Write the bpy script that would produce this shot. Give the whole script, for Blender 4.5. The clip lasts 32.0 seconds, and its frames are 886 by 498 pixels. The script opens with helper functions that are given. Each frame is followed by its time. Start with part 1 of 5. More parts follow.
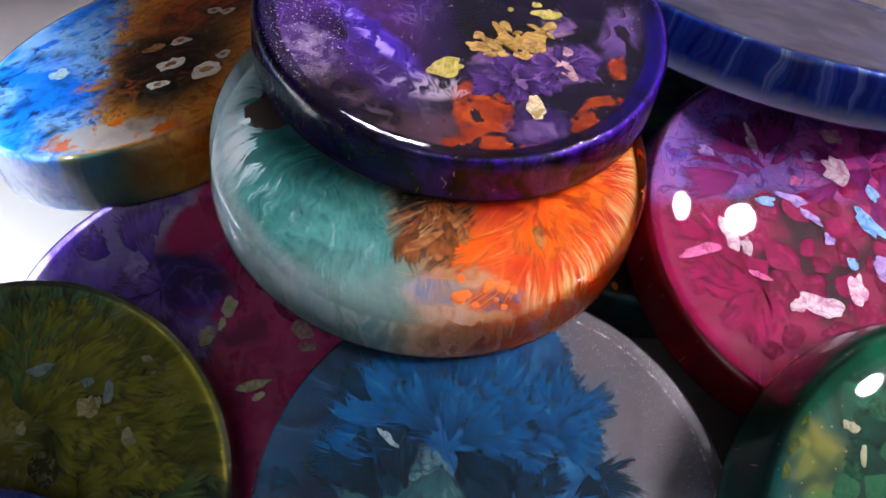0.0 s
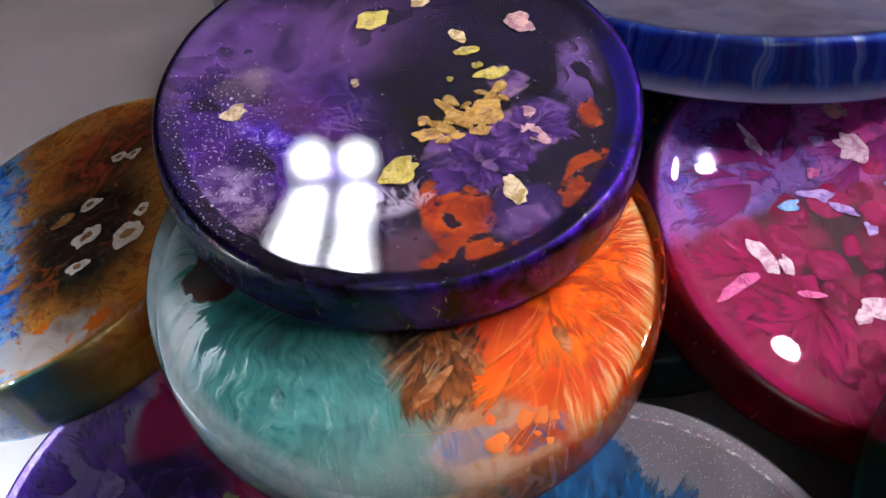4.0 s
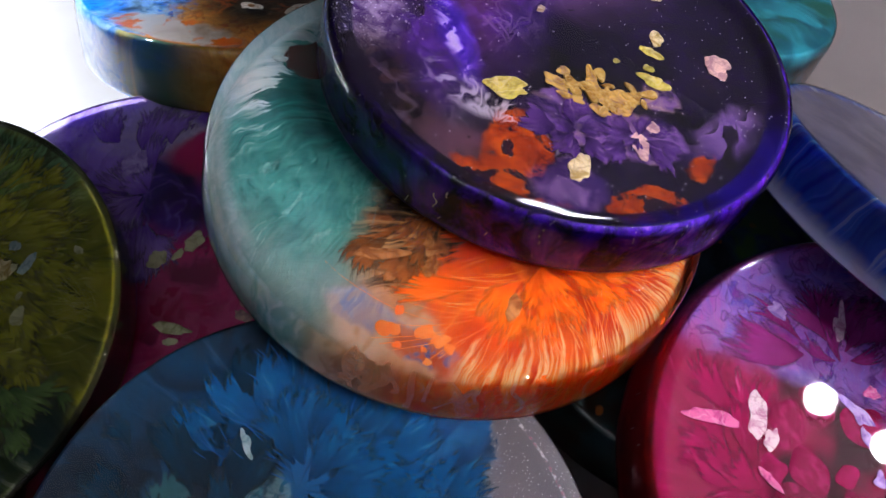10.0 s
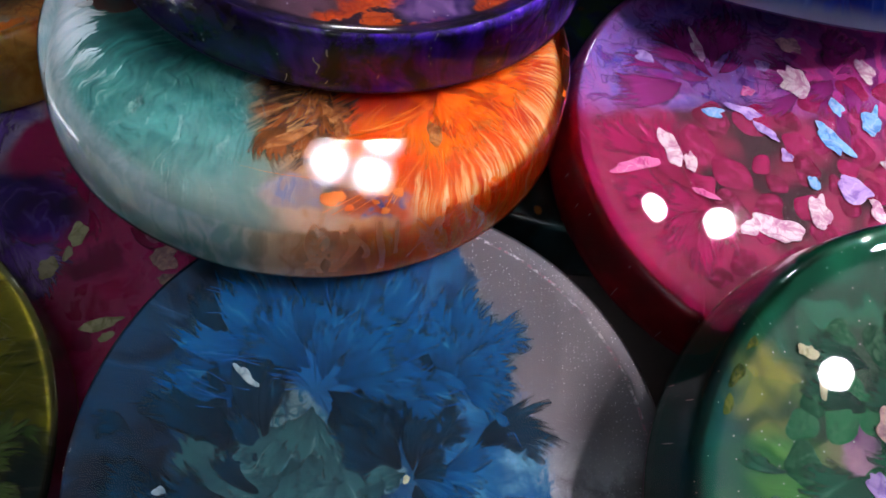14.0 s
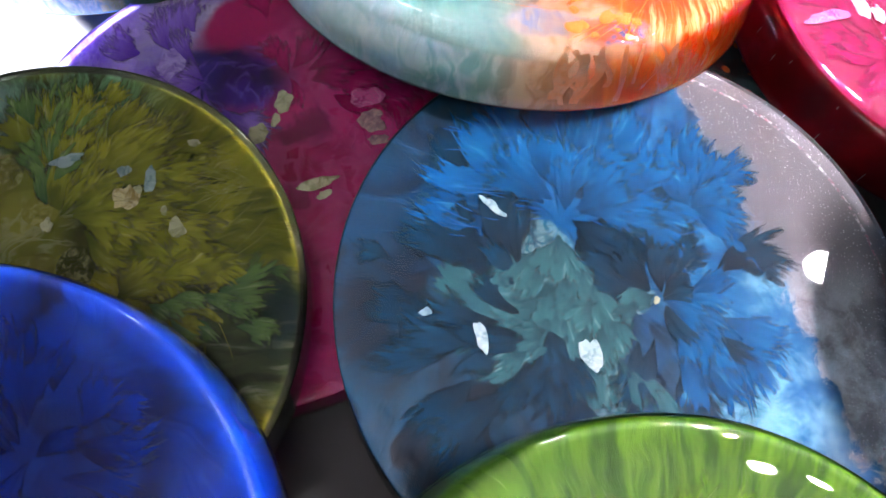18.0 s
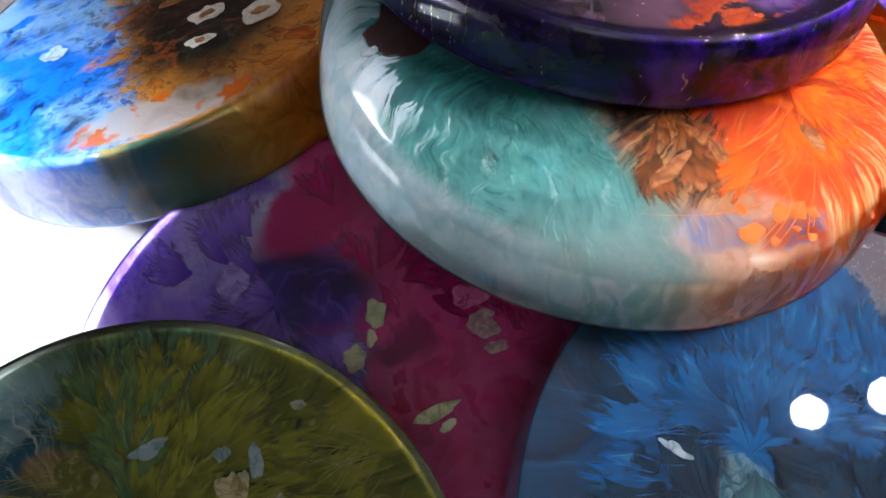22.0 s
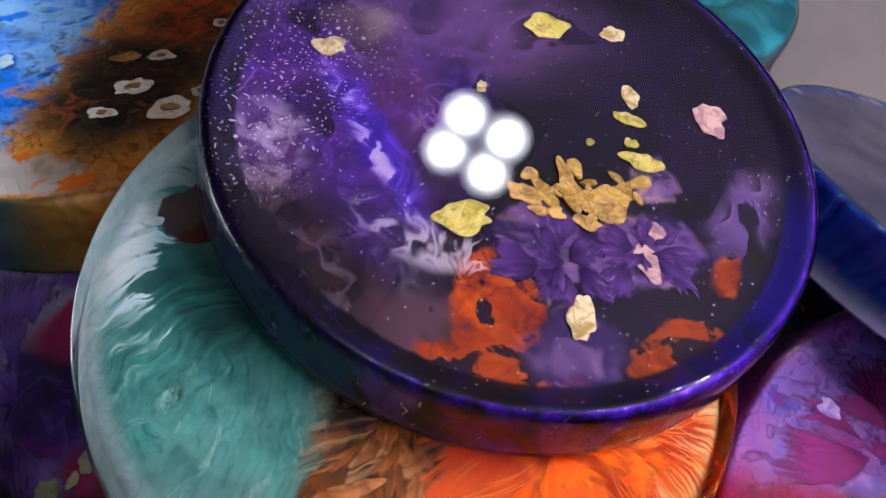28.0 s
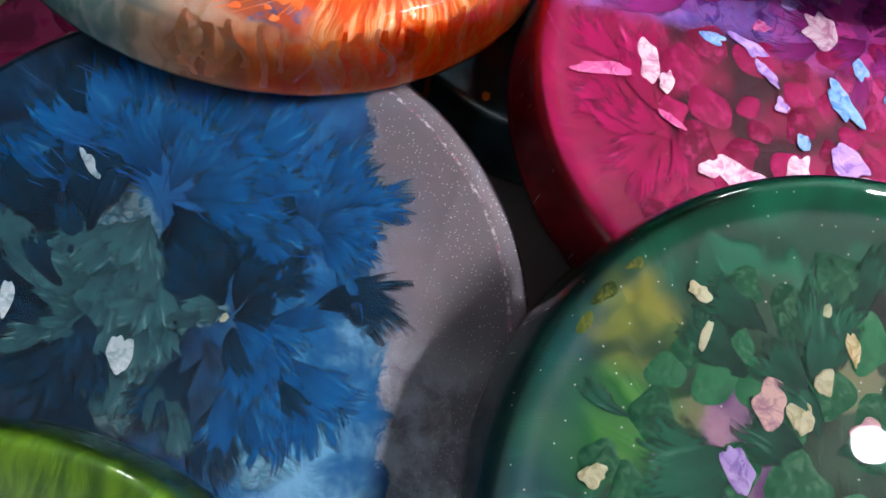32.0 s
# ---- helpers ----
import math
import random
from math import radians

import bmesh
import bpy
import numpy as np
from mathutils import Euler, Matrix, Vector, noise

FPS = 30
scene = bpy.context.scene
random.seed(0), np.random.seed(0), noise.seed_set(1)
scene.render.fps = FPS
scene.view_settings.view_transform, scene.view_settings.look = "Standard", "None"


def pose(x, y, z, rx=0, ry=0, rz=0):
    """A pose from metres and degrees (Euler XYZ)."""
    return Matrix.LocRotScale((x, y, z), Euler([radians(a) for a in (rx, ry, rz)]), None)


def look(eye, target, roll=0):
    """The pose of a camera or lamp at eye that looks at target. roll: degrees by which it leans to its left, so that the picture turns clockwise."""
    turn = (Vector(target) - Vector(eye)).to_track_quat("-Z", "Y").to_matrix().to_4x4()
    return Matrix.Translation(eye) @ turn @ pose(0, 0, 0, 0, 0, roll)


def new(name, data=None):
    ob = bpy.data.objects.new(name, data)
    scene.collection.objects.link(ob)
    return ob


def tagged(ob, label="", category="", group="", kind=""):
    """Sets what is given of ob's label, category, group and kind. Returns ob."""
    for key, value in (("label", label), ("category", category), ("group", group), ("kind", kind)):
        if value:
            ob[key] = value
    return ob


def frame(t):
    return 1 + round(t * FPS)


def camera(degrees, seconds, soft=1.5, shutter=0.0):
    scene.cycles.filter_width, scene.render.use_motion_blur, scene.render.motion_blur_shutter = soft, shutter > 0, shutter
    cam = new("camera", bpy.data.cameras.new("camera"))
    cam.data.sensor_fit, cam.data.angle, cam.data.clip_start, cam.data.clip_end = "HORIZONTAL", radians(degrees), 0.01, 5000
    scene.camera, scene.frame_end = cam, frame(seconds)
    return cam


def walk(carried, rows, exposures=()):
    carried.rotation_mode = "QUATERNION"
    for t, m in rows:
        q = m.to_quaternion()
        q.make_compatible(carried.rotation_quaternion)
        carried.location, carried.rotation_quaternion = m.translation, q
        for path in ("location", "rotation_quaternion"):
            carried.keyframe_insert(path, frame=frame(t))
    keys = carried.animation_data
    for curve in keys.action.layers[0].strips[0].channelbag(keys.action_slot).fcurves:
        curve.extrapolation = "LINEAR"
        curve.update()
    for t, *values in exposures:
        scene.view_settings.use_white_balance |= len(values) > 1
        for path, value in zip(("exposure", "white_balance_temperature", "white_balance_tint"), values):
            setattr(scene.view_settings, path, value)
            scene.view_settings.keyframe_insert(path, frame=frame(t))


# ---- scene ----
cam = camera(56.2, 32.0)
METRES, EYE, TILT, LEAN, TURN = 0.45, 0.20, -57.0, 0.0, 0.0
ROWS = [
    (0.0, 0.0, 0.0, 0.0, 0.0, 0.0, -0.0),
    (0.5, -0.0004, -0.0023, 0.0107, -0.95, -0.08, 3.5),
    (1.0, -0.0015, 0.0044, 0.0159, -2.07, -0.06, 6.58),
    (1.5, -0.0017, 0.0131, 0.0168, -2.55, 0.05, 9.71),
    (2.0, -0.0012, 0.0259, 0.0267, -2.65, 0.13, 12.99),
    (2.5, -0.0004, 0.0344, 0.0298, -2.91, 0.05, 16.89),
    (3.0, -0.0003, 0.0409, 0.0358, -2.91, 0.07, 19.53),
    (3.5, -0.0022, 0.0518, 0.0451, -2.52, 0.2, 19.3),
    (5.5, 0.0089, 0.0849, 0.0635, 3.22, -1.03, -5.05),
    (6.0, 0.0075, 0.0874, 0.0652, 4.37, -1.61, -11.33),
    (6.5, 0.0153, 0.0873, 0.0607, 5.85, -2.04, -17.42),
    (7.0, 0.0201, 0.0842, 0.0558, 9.42, -2.17, -22.83),
    (7.5, 0.0334, 0.0846, 0.0511, 10.08, -2.05, -24.88),
    (8.0, 0.0459, 0.0776, 0.0377, 9.11, -1.35, -25.83),
    (8.5, 0.0532, 0.0737, 0.028, 9.35, -0.77, -25.23),
    (9.0, 0.0655, 0.0732, 0.021, 10.05, 0.58, -24.9),
    (9.5, 0.0721, 0.0707, 0.0151, 10.79, 1.97, -24.69),
    (10.0, 0.0768, 0.0672, 0.0059, 10.84, 1.75, -24.99),
    (10.5, 0.0798, 0.0694, -0.0069, 9.97, 1.03, -24.47),
    (11.0, 0.0842, 0.069, -0.0193, 9.26, 0.77, -23.97),
    (11.5, 0.0857, 0.0822, -0.0296, 8.67, 0.33, -23.37),
    (12.0, 0.0806, 0.0756, -0.0359, 7.21, -0.13, -20.43),
    (12.5, 0.0806, 0.064, -0.0337, 3.0, 1.66, -11.12),
    (13.0, 0.0736, 0.0658, -0.0378, 1.98, 1.77, -6.16),
    (13.5, 0.057, 0.0674, -0.045, 0.45, 1.63, -1.06),
    (14.0, 0.0429, 0.0682, -0.0461, -1.01, 1.18, 0.29),
    (14.5, 0.0239, 0.0648, -0.0513, -1.55, 0.95, 1.07),
    (15.0, 0.0074, 0.0642, -0.0615, -1.77, 0.94, 1.58),
    (15.5, -0.0031, 0.0675, -0.0716, -1.76, 0.88, 2.4),
    (17.5, -0.04, 0.0643, -0.0995, -1.13, 1.13, 2.55),
    (18.0, -0.0493, 0.0643, -0.1073, -0.81, 0.99, 2.17),
    (18.5, -0.0585, 0.0648, -0.1125, -0.49, 0.89, 1.87),
    (19.0, -0.0755, 0.0603, -0.0986, -0.32, 0.77, 1.41),
    (19.5, -0.0949, 0.0652, -0.0835, -0.73, 0.9, 0.46),
    (20.0, -0.1053, 0.0713, -0.0617, -1.87, 0.69, -0.53),
    (20.5, -0.1089, 0.0831, -0.0467, -2.51, 0.17, -0.14),
    (21.0, -0.1119, 0.0961, -0.0294, -3.25, -0.59, 3.61),
    (21.5, -0.1107, 0.1077, -0.0179, -3.89, -1.16, 7.36),
    (22.0, -0.1078, 0.1177, -0.0011, -4.59, -1.73, 10.19),
    (22.5, -0.1147, 0.12, 0.0085, -5.52, -2.37, 12.85),
    (23.0, -0.1115, 0.1231, 0.0216, -5.92, -2.65, 15.43),
    (23.5, -0.0988, 0.1341, 0.0204, -5.32, -2.72, 14.79),
    (24.0, -0.0925, 0.1401, 0.0173, -2.52, -1.82, 9.33),
    (24.5, -0.0862, 0.1378, 0.0317, -0.56, -1.41, 0.82),
    (26.5, -0.0264, 0.1374, 0.0635, 5.33, -0.67, -13.51),
    (27.0, -0.0117, 0.1363, 0.0738, 5.02, -0.86, -13.47),
    (27.5, 0.0054, 0.1375, 0.0841, 5.01, -1.1, -13.7),
    (28.0, 0.0211, 0.1449, 0.0834, 5.32, -1.09, -14.38),
    (28.5, 0.0573, 0.1483, 0.0656, 5.79, -0.74, -15.03),
    (29.0, 0.0814, 0.1428, 0.0429, 5.46, -0.57, -16.02),
    (29.5, 0.0943, 0.1369, 0.0238, 5.29, -0.76, -16.49),
    (30.0, 0.1057, 0.1336, -0.002, 5.18, -0.88, -16.61),
    (30.5, 0.1052, 0.1268, -0.0167, 4.33, -1.23, -17.02),
    (31.0, 0.1171, 0.1173, -0.0322, 4.27, -0.85, -16.69),
    (31.5, 0.1204, 0.1099, -0.0539, 4.46, -0.77, -15.84),
    (32.0, 0.1165, 0.1075, -0.0768, 4.3, -1.64, -14.44),
]
EXPOSURES = [(0.0, 0.0), (8.0, -0.15), (12.0, -0.1), (14.0, 0.05), (15.0, 0.3), (15.5, 0.45), (17.5, 1.35), (19.0, 1.5), (20.0, 1.3), (21.0, 0.85), (22.0, 0.5), (23.0, 0.3), (24.5, 0.15), (27.0, -0.05), (30.0, -0.05), (31.0, 0.0), (32.0, 0.25)]
walk(cam, [(t, pose(0, 0, EYE, TILT, LEAN, TURN) @ pose(METRES * x, METRES * y, METRES * z, 90 + pitch, roll, yaw)) for t, x, y, z, yaw, pitch, roll in ROWS], EXPOSURES)

# ---- world and lights ----
world = bpy.data.worlds.new("world")
world.use_nodes = True
scene.world = world
world.node_tree.nodes["Background"].inputs[0].default_value = (0.86, 0.92, 1.0, 1)
world.node_tree.nodes["Background"].inputs[1].default_value = 0.12

PILE = Vector((0.0, 0.13, 0.05))


def toward(azimuth, elevation, distance):
    a, e = radians(azimuth), radians(elevation)
    return PILE + distance * Vector((math.sin(a) * math.cos(e), math.cos(a) * math.cos(e), math.sin(e)))


def area(name, eye, target, size, power, color, spread=180):
    data = bpy.data.lights.new(name, "AREA")
    data.shape, data.size, data.energy, data.color, data.spread = "DISK", size, power, color, radians(spread)
    lamp = new(name, data)
    lamp.matrix_world = look(eye, target)
    return lamp


# unseen lamp, added to give the white pool on the table's left
area("desk_light", (-0.58, 0.06, 0.46), (-0.192, 0.102, 0.0), 0.1, 1.15, (0.80, 0.88, 1.0), 20.5)
# added fill, bounced off the ceiling to soften the shade on the disc fronts
area("uplight", (-0.3, -1.5, 0.9), (-0.25, -1.35, 1.9), 0.5, 12.0, (0.8, 0.88, 1.0), 80)
LED_EMISSION, SPOT_EMISSION = 205.0, 4000.0


# ---- node helpers ----
TREE = None


class S:
    """A socket that can be added, multiplied and so on."""

    def __init__(self, socket):
        self.k = socket

    def __add__(self, o):
        return calc("ADD", self, o)

    def __radd__(self, o):
        return calc("ADD", o, self)

    def __sub__(self, o):
        return calc("SUBTRACT", self, o)

    def __rsub__(self, o):
        return calc("SUBTRACT", o, self)

    def __mul__(self, o):
        return calc("MULTIPLY", self, o)

    def __rmul__(self, o):
        return calc("MULTIPLY", o, self)

    def __truediv__(self, o):
        return calc("DIVIDE", self, o)


def rgb(h):
    v = [int(h[i:i + 2], 16) / 255 for i in (1, 3, 5)]
    return tuple(x / 12.92 if x < 0.04045 else ((x + 0.055) / 1.055) ** 2.4 for x in v) + (1.0,)


def put(socket, v):
    if isinstance(v, S):
        TREE.links.new(v.k, socket)
    elif isinstance(v, str):
        socket.default_value = rgb(v)
    else:
        socket.default_value = v


def node(kind, ins=(), **attrs):
    n = TREE.nodes.new(kind)
    for k, v in attrs.items():
        setattr(n, k, v)
    for k, v in ins:
        put(n.inputs[k], v)
    return n


def calc(op, a, b=0.0, c=0.0):
    return S(node("ShaderNodeMath", ((0, a), (1, b), (2, c)), operation=op).outputs[0])


def vec(op, a, b=(0, 0, 0)):
    n = node("ShaderNodeVectorMath", ((0, a), (1, b)), operation=op)
    return S(n.outputs["Value" if op in ("LENGTH", "DOT_PRODUCT") else "Vector"])


def scaled(v, s):
    n = node("ShaderNodeVectorMath", ((0, v),), operation="SCALE")
    put(n.inputs["Scale"], s)
    return S(n.outputs[0])


def pack(x, y, z=0.0):
    return S(node("ShaderNodeCombineXYZ", ((0, x), (1, y), (2, z))).outputs[0])


def split(v):
    n = node("ShaderNodeSeparateXYZ", ((0, v),))
    return S(n.outputs[0]), S(n.outputs[1]), S(n.outputs[2])


def step(x, lo, hi, a=0.0, b=1.0):
    return S(node("ShaderNodeMapRange", ((0, x), (1, lo), (2, hi), (3, a), (4, b)), interpolation_type="SMOOTHSTEP").outputs[0])


def noisy(v, scale, detail=4.0, rough=0.55, twist=0.0, color=False):
    n = node("ShaderNodeTexNoise", (("Vector", v), ("Scale", scale), ("Detail", detail), ("Roughness", rough), ("Distortion", twist)))
    return S(n.outputs[1 if color else 0])


def cells(v, scale, feature="F1", out="Distance", jitter=1.0):
    n = node("ShaderNodeTexVoronoi", (("Vector", v), ("Scale", scale), ("Randomness", jitter)), feature=feature)
    return S(n.outputs[out])


def mix(a, b, f):
    n = node("ShaderNodeMix", (), data_type="RGBA", clamp_factor=True)
    put(n.inputs[0], f), put(n.inputs[6], a), put(n.inputs[7], b)
    return S(n.outputs[2])


def warp(p, scale, amount, detail=2.0, seed=0.0):
    c = noisy(vec("ADD", p, (seed, seed * 0.7, seed * 1.3)), scale, detail, 0.5, 0.0, True)
    return vec("ADD", p, scaled(vec("SUBTRACT", c, (0.5, 0.5, 0.5)), amount))


def flat(p):
    return vec("MULTIPLY", p, (1, 1, 0))


def blob(p, x, y, rx, ry, turn=0.0, soft=0.3):
    """1 inside a soft ellipse of the face, 0 outside."""
    d = vec("MULTIPLY", vec("SUBTRACT", p, (x, y, 0)), (1, 1, 0))
    if turn:
        n = node("ShaderNodeVectorRotate", (("Vector", d),), rotation_type="Z_AXIS")
        n.inputs["Angle"].default_value = -radians(turn)
        d = S(n.outputs[0])
    return step(vec("LENGTH", vec("MULTIPLY", d, (1 / rx, 1 / ry, 0))), 1 - soft, 1 + soft, 1.0, 0.0)


def layers(p, x, y, rings=3.0, count=2.2, ruffle=1.5, seed=0.0):
    """Overlapping petals round a point: a saw-tooth of the distance with ruffled, sharp outer edges, and hair-fine streaks."""
    d = flat(vec("SUBTRACT", p, (x, y, 0)))
    r = vec("LENGTH", d)
    u = vec("NORMALIZE", d)
    lobe = noisy(vec("ADD", flat(p), (seed, seed * 0.6, 0)), count * 1.3, 2.0, 0.5)
    hem = noisy(vec("ADD", scaled(u, 6.0), pack(seed, 0.0, r * 5.0)), 1.0, 2.0, 0.5)
    saw = calc("FRACT", r * rings + lobe * ruffle * 2.4 + hem * 0.5)
    saw = step(saw, 0.0, 0.78) * step(saw, 0.8, 1.0, 1.0, 0.0)
    cleft = noisy(vec("ADD", scaled(u, 5.0), pack(seed, 2.0, r * 0.8)), 1.0, 3.0, 0.6, 0.3)
    saw = saw * step(cleft, 0.3, 0.55, 0.35, 1.0)
    hair = noisy(vec("ADD", scaled(u, 17.0), pack(seed, seed, r * 2.6)), 1.0, 7.0, 0.75, 0.25)
    return saw, hair


def silk(p, scale, seed=0.0):
    """Folded smoke: a twice bent cloud, and the thin bright folds in it."""
    q = warp(flat(vec("ADD", p, (seed, seed * 0.7, 0))), 0.8 * scale, 1.1 / scale, 2.0, seed)
    q = warp(q, 2.0 * scale, 0.45 / scale, 3.0, seed + 2.0)
    n = noisy(q, scale, 6.0, 0.55, 0.4)
    m = noisy(vec("ADD", q, (4, 9, 0)), 1.5 * scale, 4.0, 0.5, 0.8)
    return n, step(calc("ABSOLUTE", m - 0.5), 0.0, 0.045, 1.0, 0.0) * step(n, 0.4, 0.6)


def sheets(p, scale, seed=0.0, count=3, sharp=0.012):
    """Thin veils of pigment: each has a sharp, bent edge and fades away from it; also the fine lines that run along the edges."""
    total, line = None, None
    for k in range(count):
        o = seed + 3.7 * k
        q = warp(flat(vec("ADD", p, (o, o * 1.7, 0))), 1.3 * scale, 0.8 / scale, 3.0, o)
        q = warp(q, 5.0 * scale, 0.1 / scale, 2.0, o + 1.0)
        m = noisy(q, scale * (1 + 0.45 * k), 3.0, 0.5, 0.5)
        v = step(m, 0.5 - 0.03 * k, 0.5 - 0.03 * k + sharp) * step(m, 0.5 - 0.03 * k, 0.66, 1.0, 0.0)
        e = step(calc("ABSOLUTE", m - (0.505 - 0.03 * k)), 0.0, 0.012, 1.0, 0.0)
        total = v if total is None else calc("MAXIMUM", total, v)
        line = e if line is None else calc("MAXIMUM", line, e)
    return total, line


def combed(p, x, y, count=24.0, run=4.0, seed=0.0, bend=0.2):
    """Hair-fine strokes that run outward from a point of the face and wander."""
    d = flat(vec("SUBTRACT", warp(warp(p, 2.0, bend, 2.0, seed), 9.0, bend * 0.2, 2.0, seed + 3.0), (x, y, 0)))
    return noisy(vec("ADD", scaled(vec("NORMALIZE", d), count), pack(seed, 1.0, vec("LENGTH", d) * run)), 1.0, 7.0, 0.72, 0.3)


def marbled(p, scale, lines, seed=0.0):
    """Contour lines of a bent cloud, as thin paint layers drawn into each other."""
    n = noisy(warp(flat(vec("ADD", p, (seed, seed, 0))), 2.0 * scale, 0.7 / scale, 2.0, seed), scale, 2.0, 0.5, 0.6)
    f = calc("FRACT", n * lines)
    return step(f, 0.0, 0.55) * step(f, 0.72, 1.0, 1.0, 0.0)


def fold(x):
    """Thin bright veins where a noise passes its middle."""
    return step(calc("ABSOLUTE", x - 0.5), 0.0, 0.05, 1.0, 0.0)


def contrast(x, lo=0.35, hi=0.65):
    return step(x, lo, hi)


def dots(p, scale, size, share):
    n = node("ShaderNodeTexVoronoi", (("Vector", p), ("Scale", scale)), feature="F1", voronoi_dimensions="2D")
    near = step(S(n.outputs["Distance"]), size * 0.6, size, 1.0, 0.0)
    return near * step(split(S(n.outputs["Color"]))[0], 1 - share, 1 - share + 0.02)


def begin(name):
    global TREE
    mat = bpy.data.materials.new(name)
    mat.use_nodes = True
    TREE = mat.node_tree
    TREE.nodes.clear()
    return mat


def finish(shader):
    out = TREE.nodes.new("ShaderNodeOutputMaterial")
    TREE.links.new(shader.k, out.inputs[0])


def shade(a, b, f):
    n = TREE.nodes.new("ShaderNodeMixShader")
    put(n.inputs[0], f)
    TREE.links.new(a.k, n.inputs[1]), TREE.links.new(b.k, n.inputs[2])
    return S(n.outputs[0])


# ---- pigment patterns, in units of the disc's radius ----
def base_fields(p):
    r = vec("LENGTH", flat(p))
    return r, split(p)


def purple(p, h):
    r, (x, y, z) = base_fields(p)
    w, w2 = warp(p, 2.4, 0.25), warp(p, 7.0, 0.14, 3.0, 3.0)
    n1, f1 = silk(p, 1.3, 2.0)
    n2, f2 = silk(p, 2.3, 7.0)
    fine = noisy(w2, 11.0, 6.0, 0.65)
    c = mix("#040208", "#1c0a34", contrast(n1, 0.44, 0.74))
    c = mix(c, "#3c1870", f1 * 0.2)
    folds = mix(mix("#10061e", "#5a1cb0", contrast(n2, 0.4, 0.64)), "#9464dc", f2 * 0.6)
    v1, e1 = sheets(p, 1.5, 11.0)
    v2, e2 = sheets(p, 3.2, 4.0)
    folds = mix(folds, "#7c40d0", v1 * 0.55)
    folds = mix(folds, "#1a0a34", v2 * 0.55)
    folds = mix(folds, "#c4a0f0", e1 * contrast(n2, 0.4, 0.6) * 0.5)
    c = mix(c, "#2c1258", v1 * 0.3)
    c = mix(c, "#020104", v2 * 0.4)
    folds = mix(folds, "#6a3458", contrast(n1, 0.5, 0.66) * 0.5)
    c = mix(c, folds, blob(w, -0.62, -0.12, 0.4, 0.72, -8, 0.5))
    c = mix(c, mix("#241044", "#8c60a8", v1 * 0.7 + contrast(n2, 0.45, 0.68) * 0.3), blob(w, -0.34, 0.42, 0.5, 0.26, 8, 0.5) * 0.75)
    c = mix(c, mix("#5c4468", "#b09a9c", contrast(n2)), blob(w2, -0.6, 0.2, 0.12, 0.09, 30, 0.35) * 0.8)
    c = mix(c, mix("#58307c", "#c4b0d4", contrast(fine, 0.4, 0.62)), blob(w2, -0.7, -0.43, 0.13, 0.2, 14, 0.4) * 0.85)
    ridge = noisy(vec("MULTIPLY", warp(p, 5.0, 0.2, 3.0, 4.0), (1, 1, 0)), 6.0, 5.0, 0.6, 1.2)
    c = mix(c, mix("#3a14a0", "#7a48f0", contrast(ridge, 0.4, 0.6)), blob(w2, -0.42, -0.24, 0.3, 0.06, -46, 0.5))
    c = mix(c, "#d8c6f4", blob(w2, -0.42, -0.26, 0.28, 0.035, -46, 0.6) * contrast(ridge, 0.5, 0.58))
    c = mix(c, mix("#4a1e90", "#9a78b8", contrast(n2)), blob(w2, 0.74, -0.08, 0.09, 0.2, -20, 0.5) * v1 * 0.9)
    c = mix(c, mix("#1c120c", "#604426", contrast(fine, 0.42, 0.66)), blob(w, -0.48, -0.7, 0.26, 0.17, -30, 0.5) * 0.8)
    c = mix(c, mix("#1c0e18", "#7c566c", v1 * 0.8), blob(w, -0.13, -0.84, 0.24, 0.13, -14, 0.5) * 0.85)
    fire = mix(mix("#9c2c04", "#f87410", contrast(noisy(w2, 7.0, 7.0, 0.7), 0.36, 0.62) * (1.0 - v2 * 0.6)), "#240a28", contrast(noisy(w2, 7.0, 5.0), 0.52, 0.56))
    fire = mix(fire, "#5c1408", e2 * 0.6)
    of = blob(w2, 0.06, -0.67, 0.12, 0.2, 8, 0.14)
    of = calc("MAXIMUM", of, blob(w2, 0.05, -0.85, 0.15, 0.07, 0, 0.15))
    of = calc("MAXIMUM", of, blob(w2, 0.3, -0.84, 0.09, 0.05, 20, 0.15))
    of = calc("MAXIMUM", of, blob(w2, 0.57, -0.62, 0.15, 0.09, 40, 0.08))
    of = calc("MAXIMUM", of, blob(w2, 0.7, -0.3, 0.05, 0.07, 0, 0.3))
    of = of * step(noisy(w2, 7.0, 4.0), 0.3, 0.38)
    c = mix(c, fire, of)
    band = marbled(p, 4.0, 4.0, 5.0)
    lilac = mix(mix("#2e1658", "#7c58a0", band), "#cfae98", marbled(p, 5.0, 3.0, 1.0) * contrast(n2, 0.5, 0.62))
    lump = calc("MAXIMUM", blob(w2, 0.18, -0.4, 0.18, 0.12, -10, 0.1), blob(w2, 0.43, -0.33, 0.2, 0.13, 20, 0.1))
    lump = calc("MAXIMUM", lump, blob(w2, 0.45, -0.06, 0.09, 0.1, 0, 0.12))
    c = mix(c, lilac, lump)
    c = mix(c, mix("#3f2070", "#9a74b8", band), blob(w2, 0.3, -0.72, 0.13, 0.14, 0, 0.25) * 0.8)
    thread = fold(noisy(warp(p, 4.0, 0.35, 2.0, 3.0), 4.5, 3.0, 0.5, 0.6))
    c = mix(c, "#e4daf0", thread * blob(w, -0.06, -0.52, 0.3, 0.07, -8, 0.4) * 0.7)
    c = mix(c, "#c8b8dc", thread * blob(w, -0.4, -0.72, 0.25, 0.12, 30, 0.5) * 0.2)
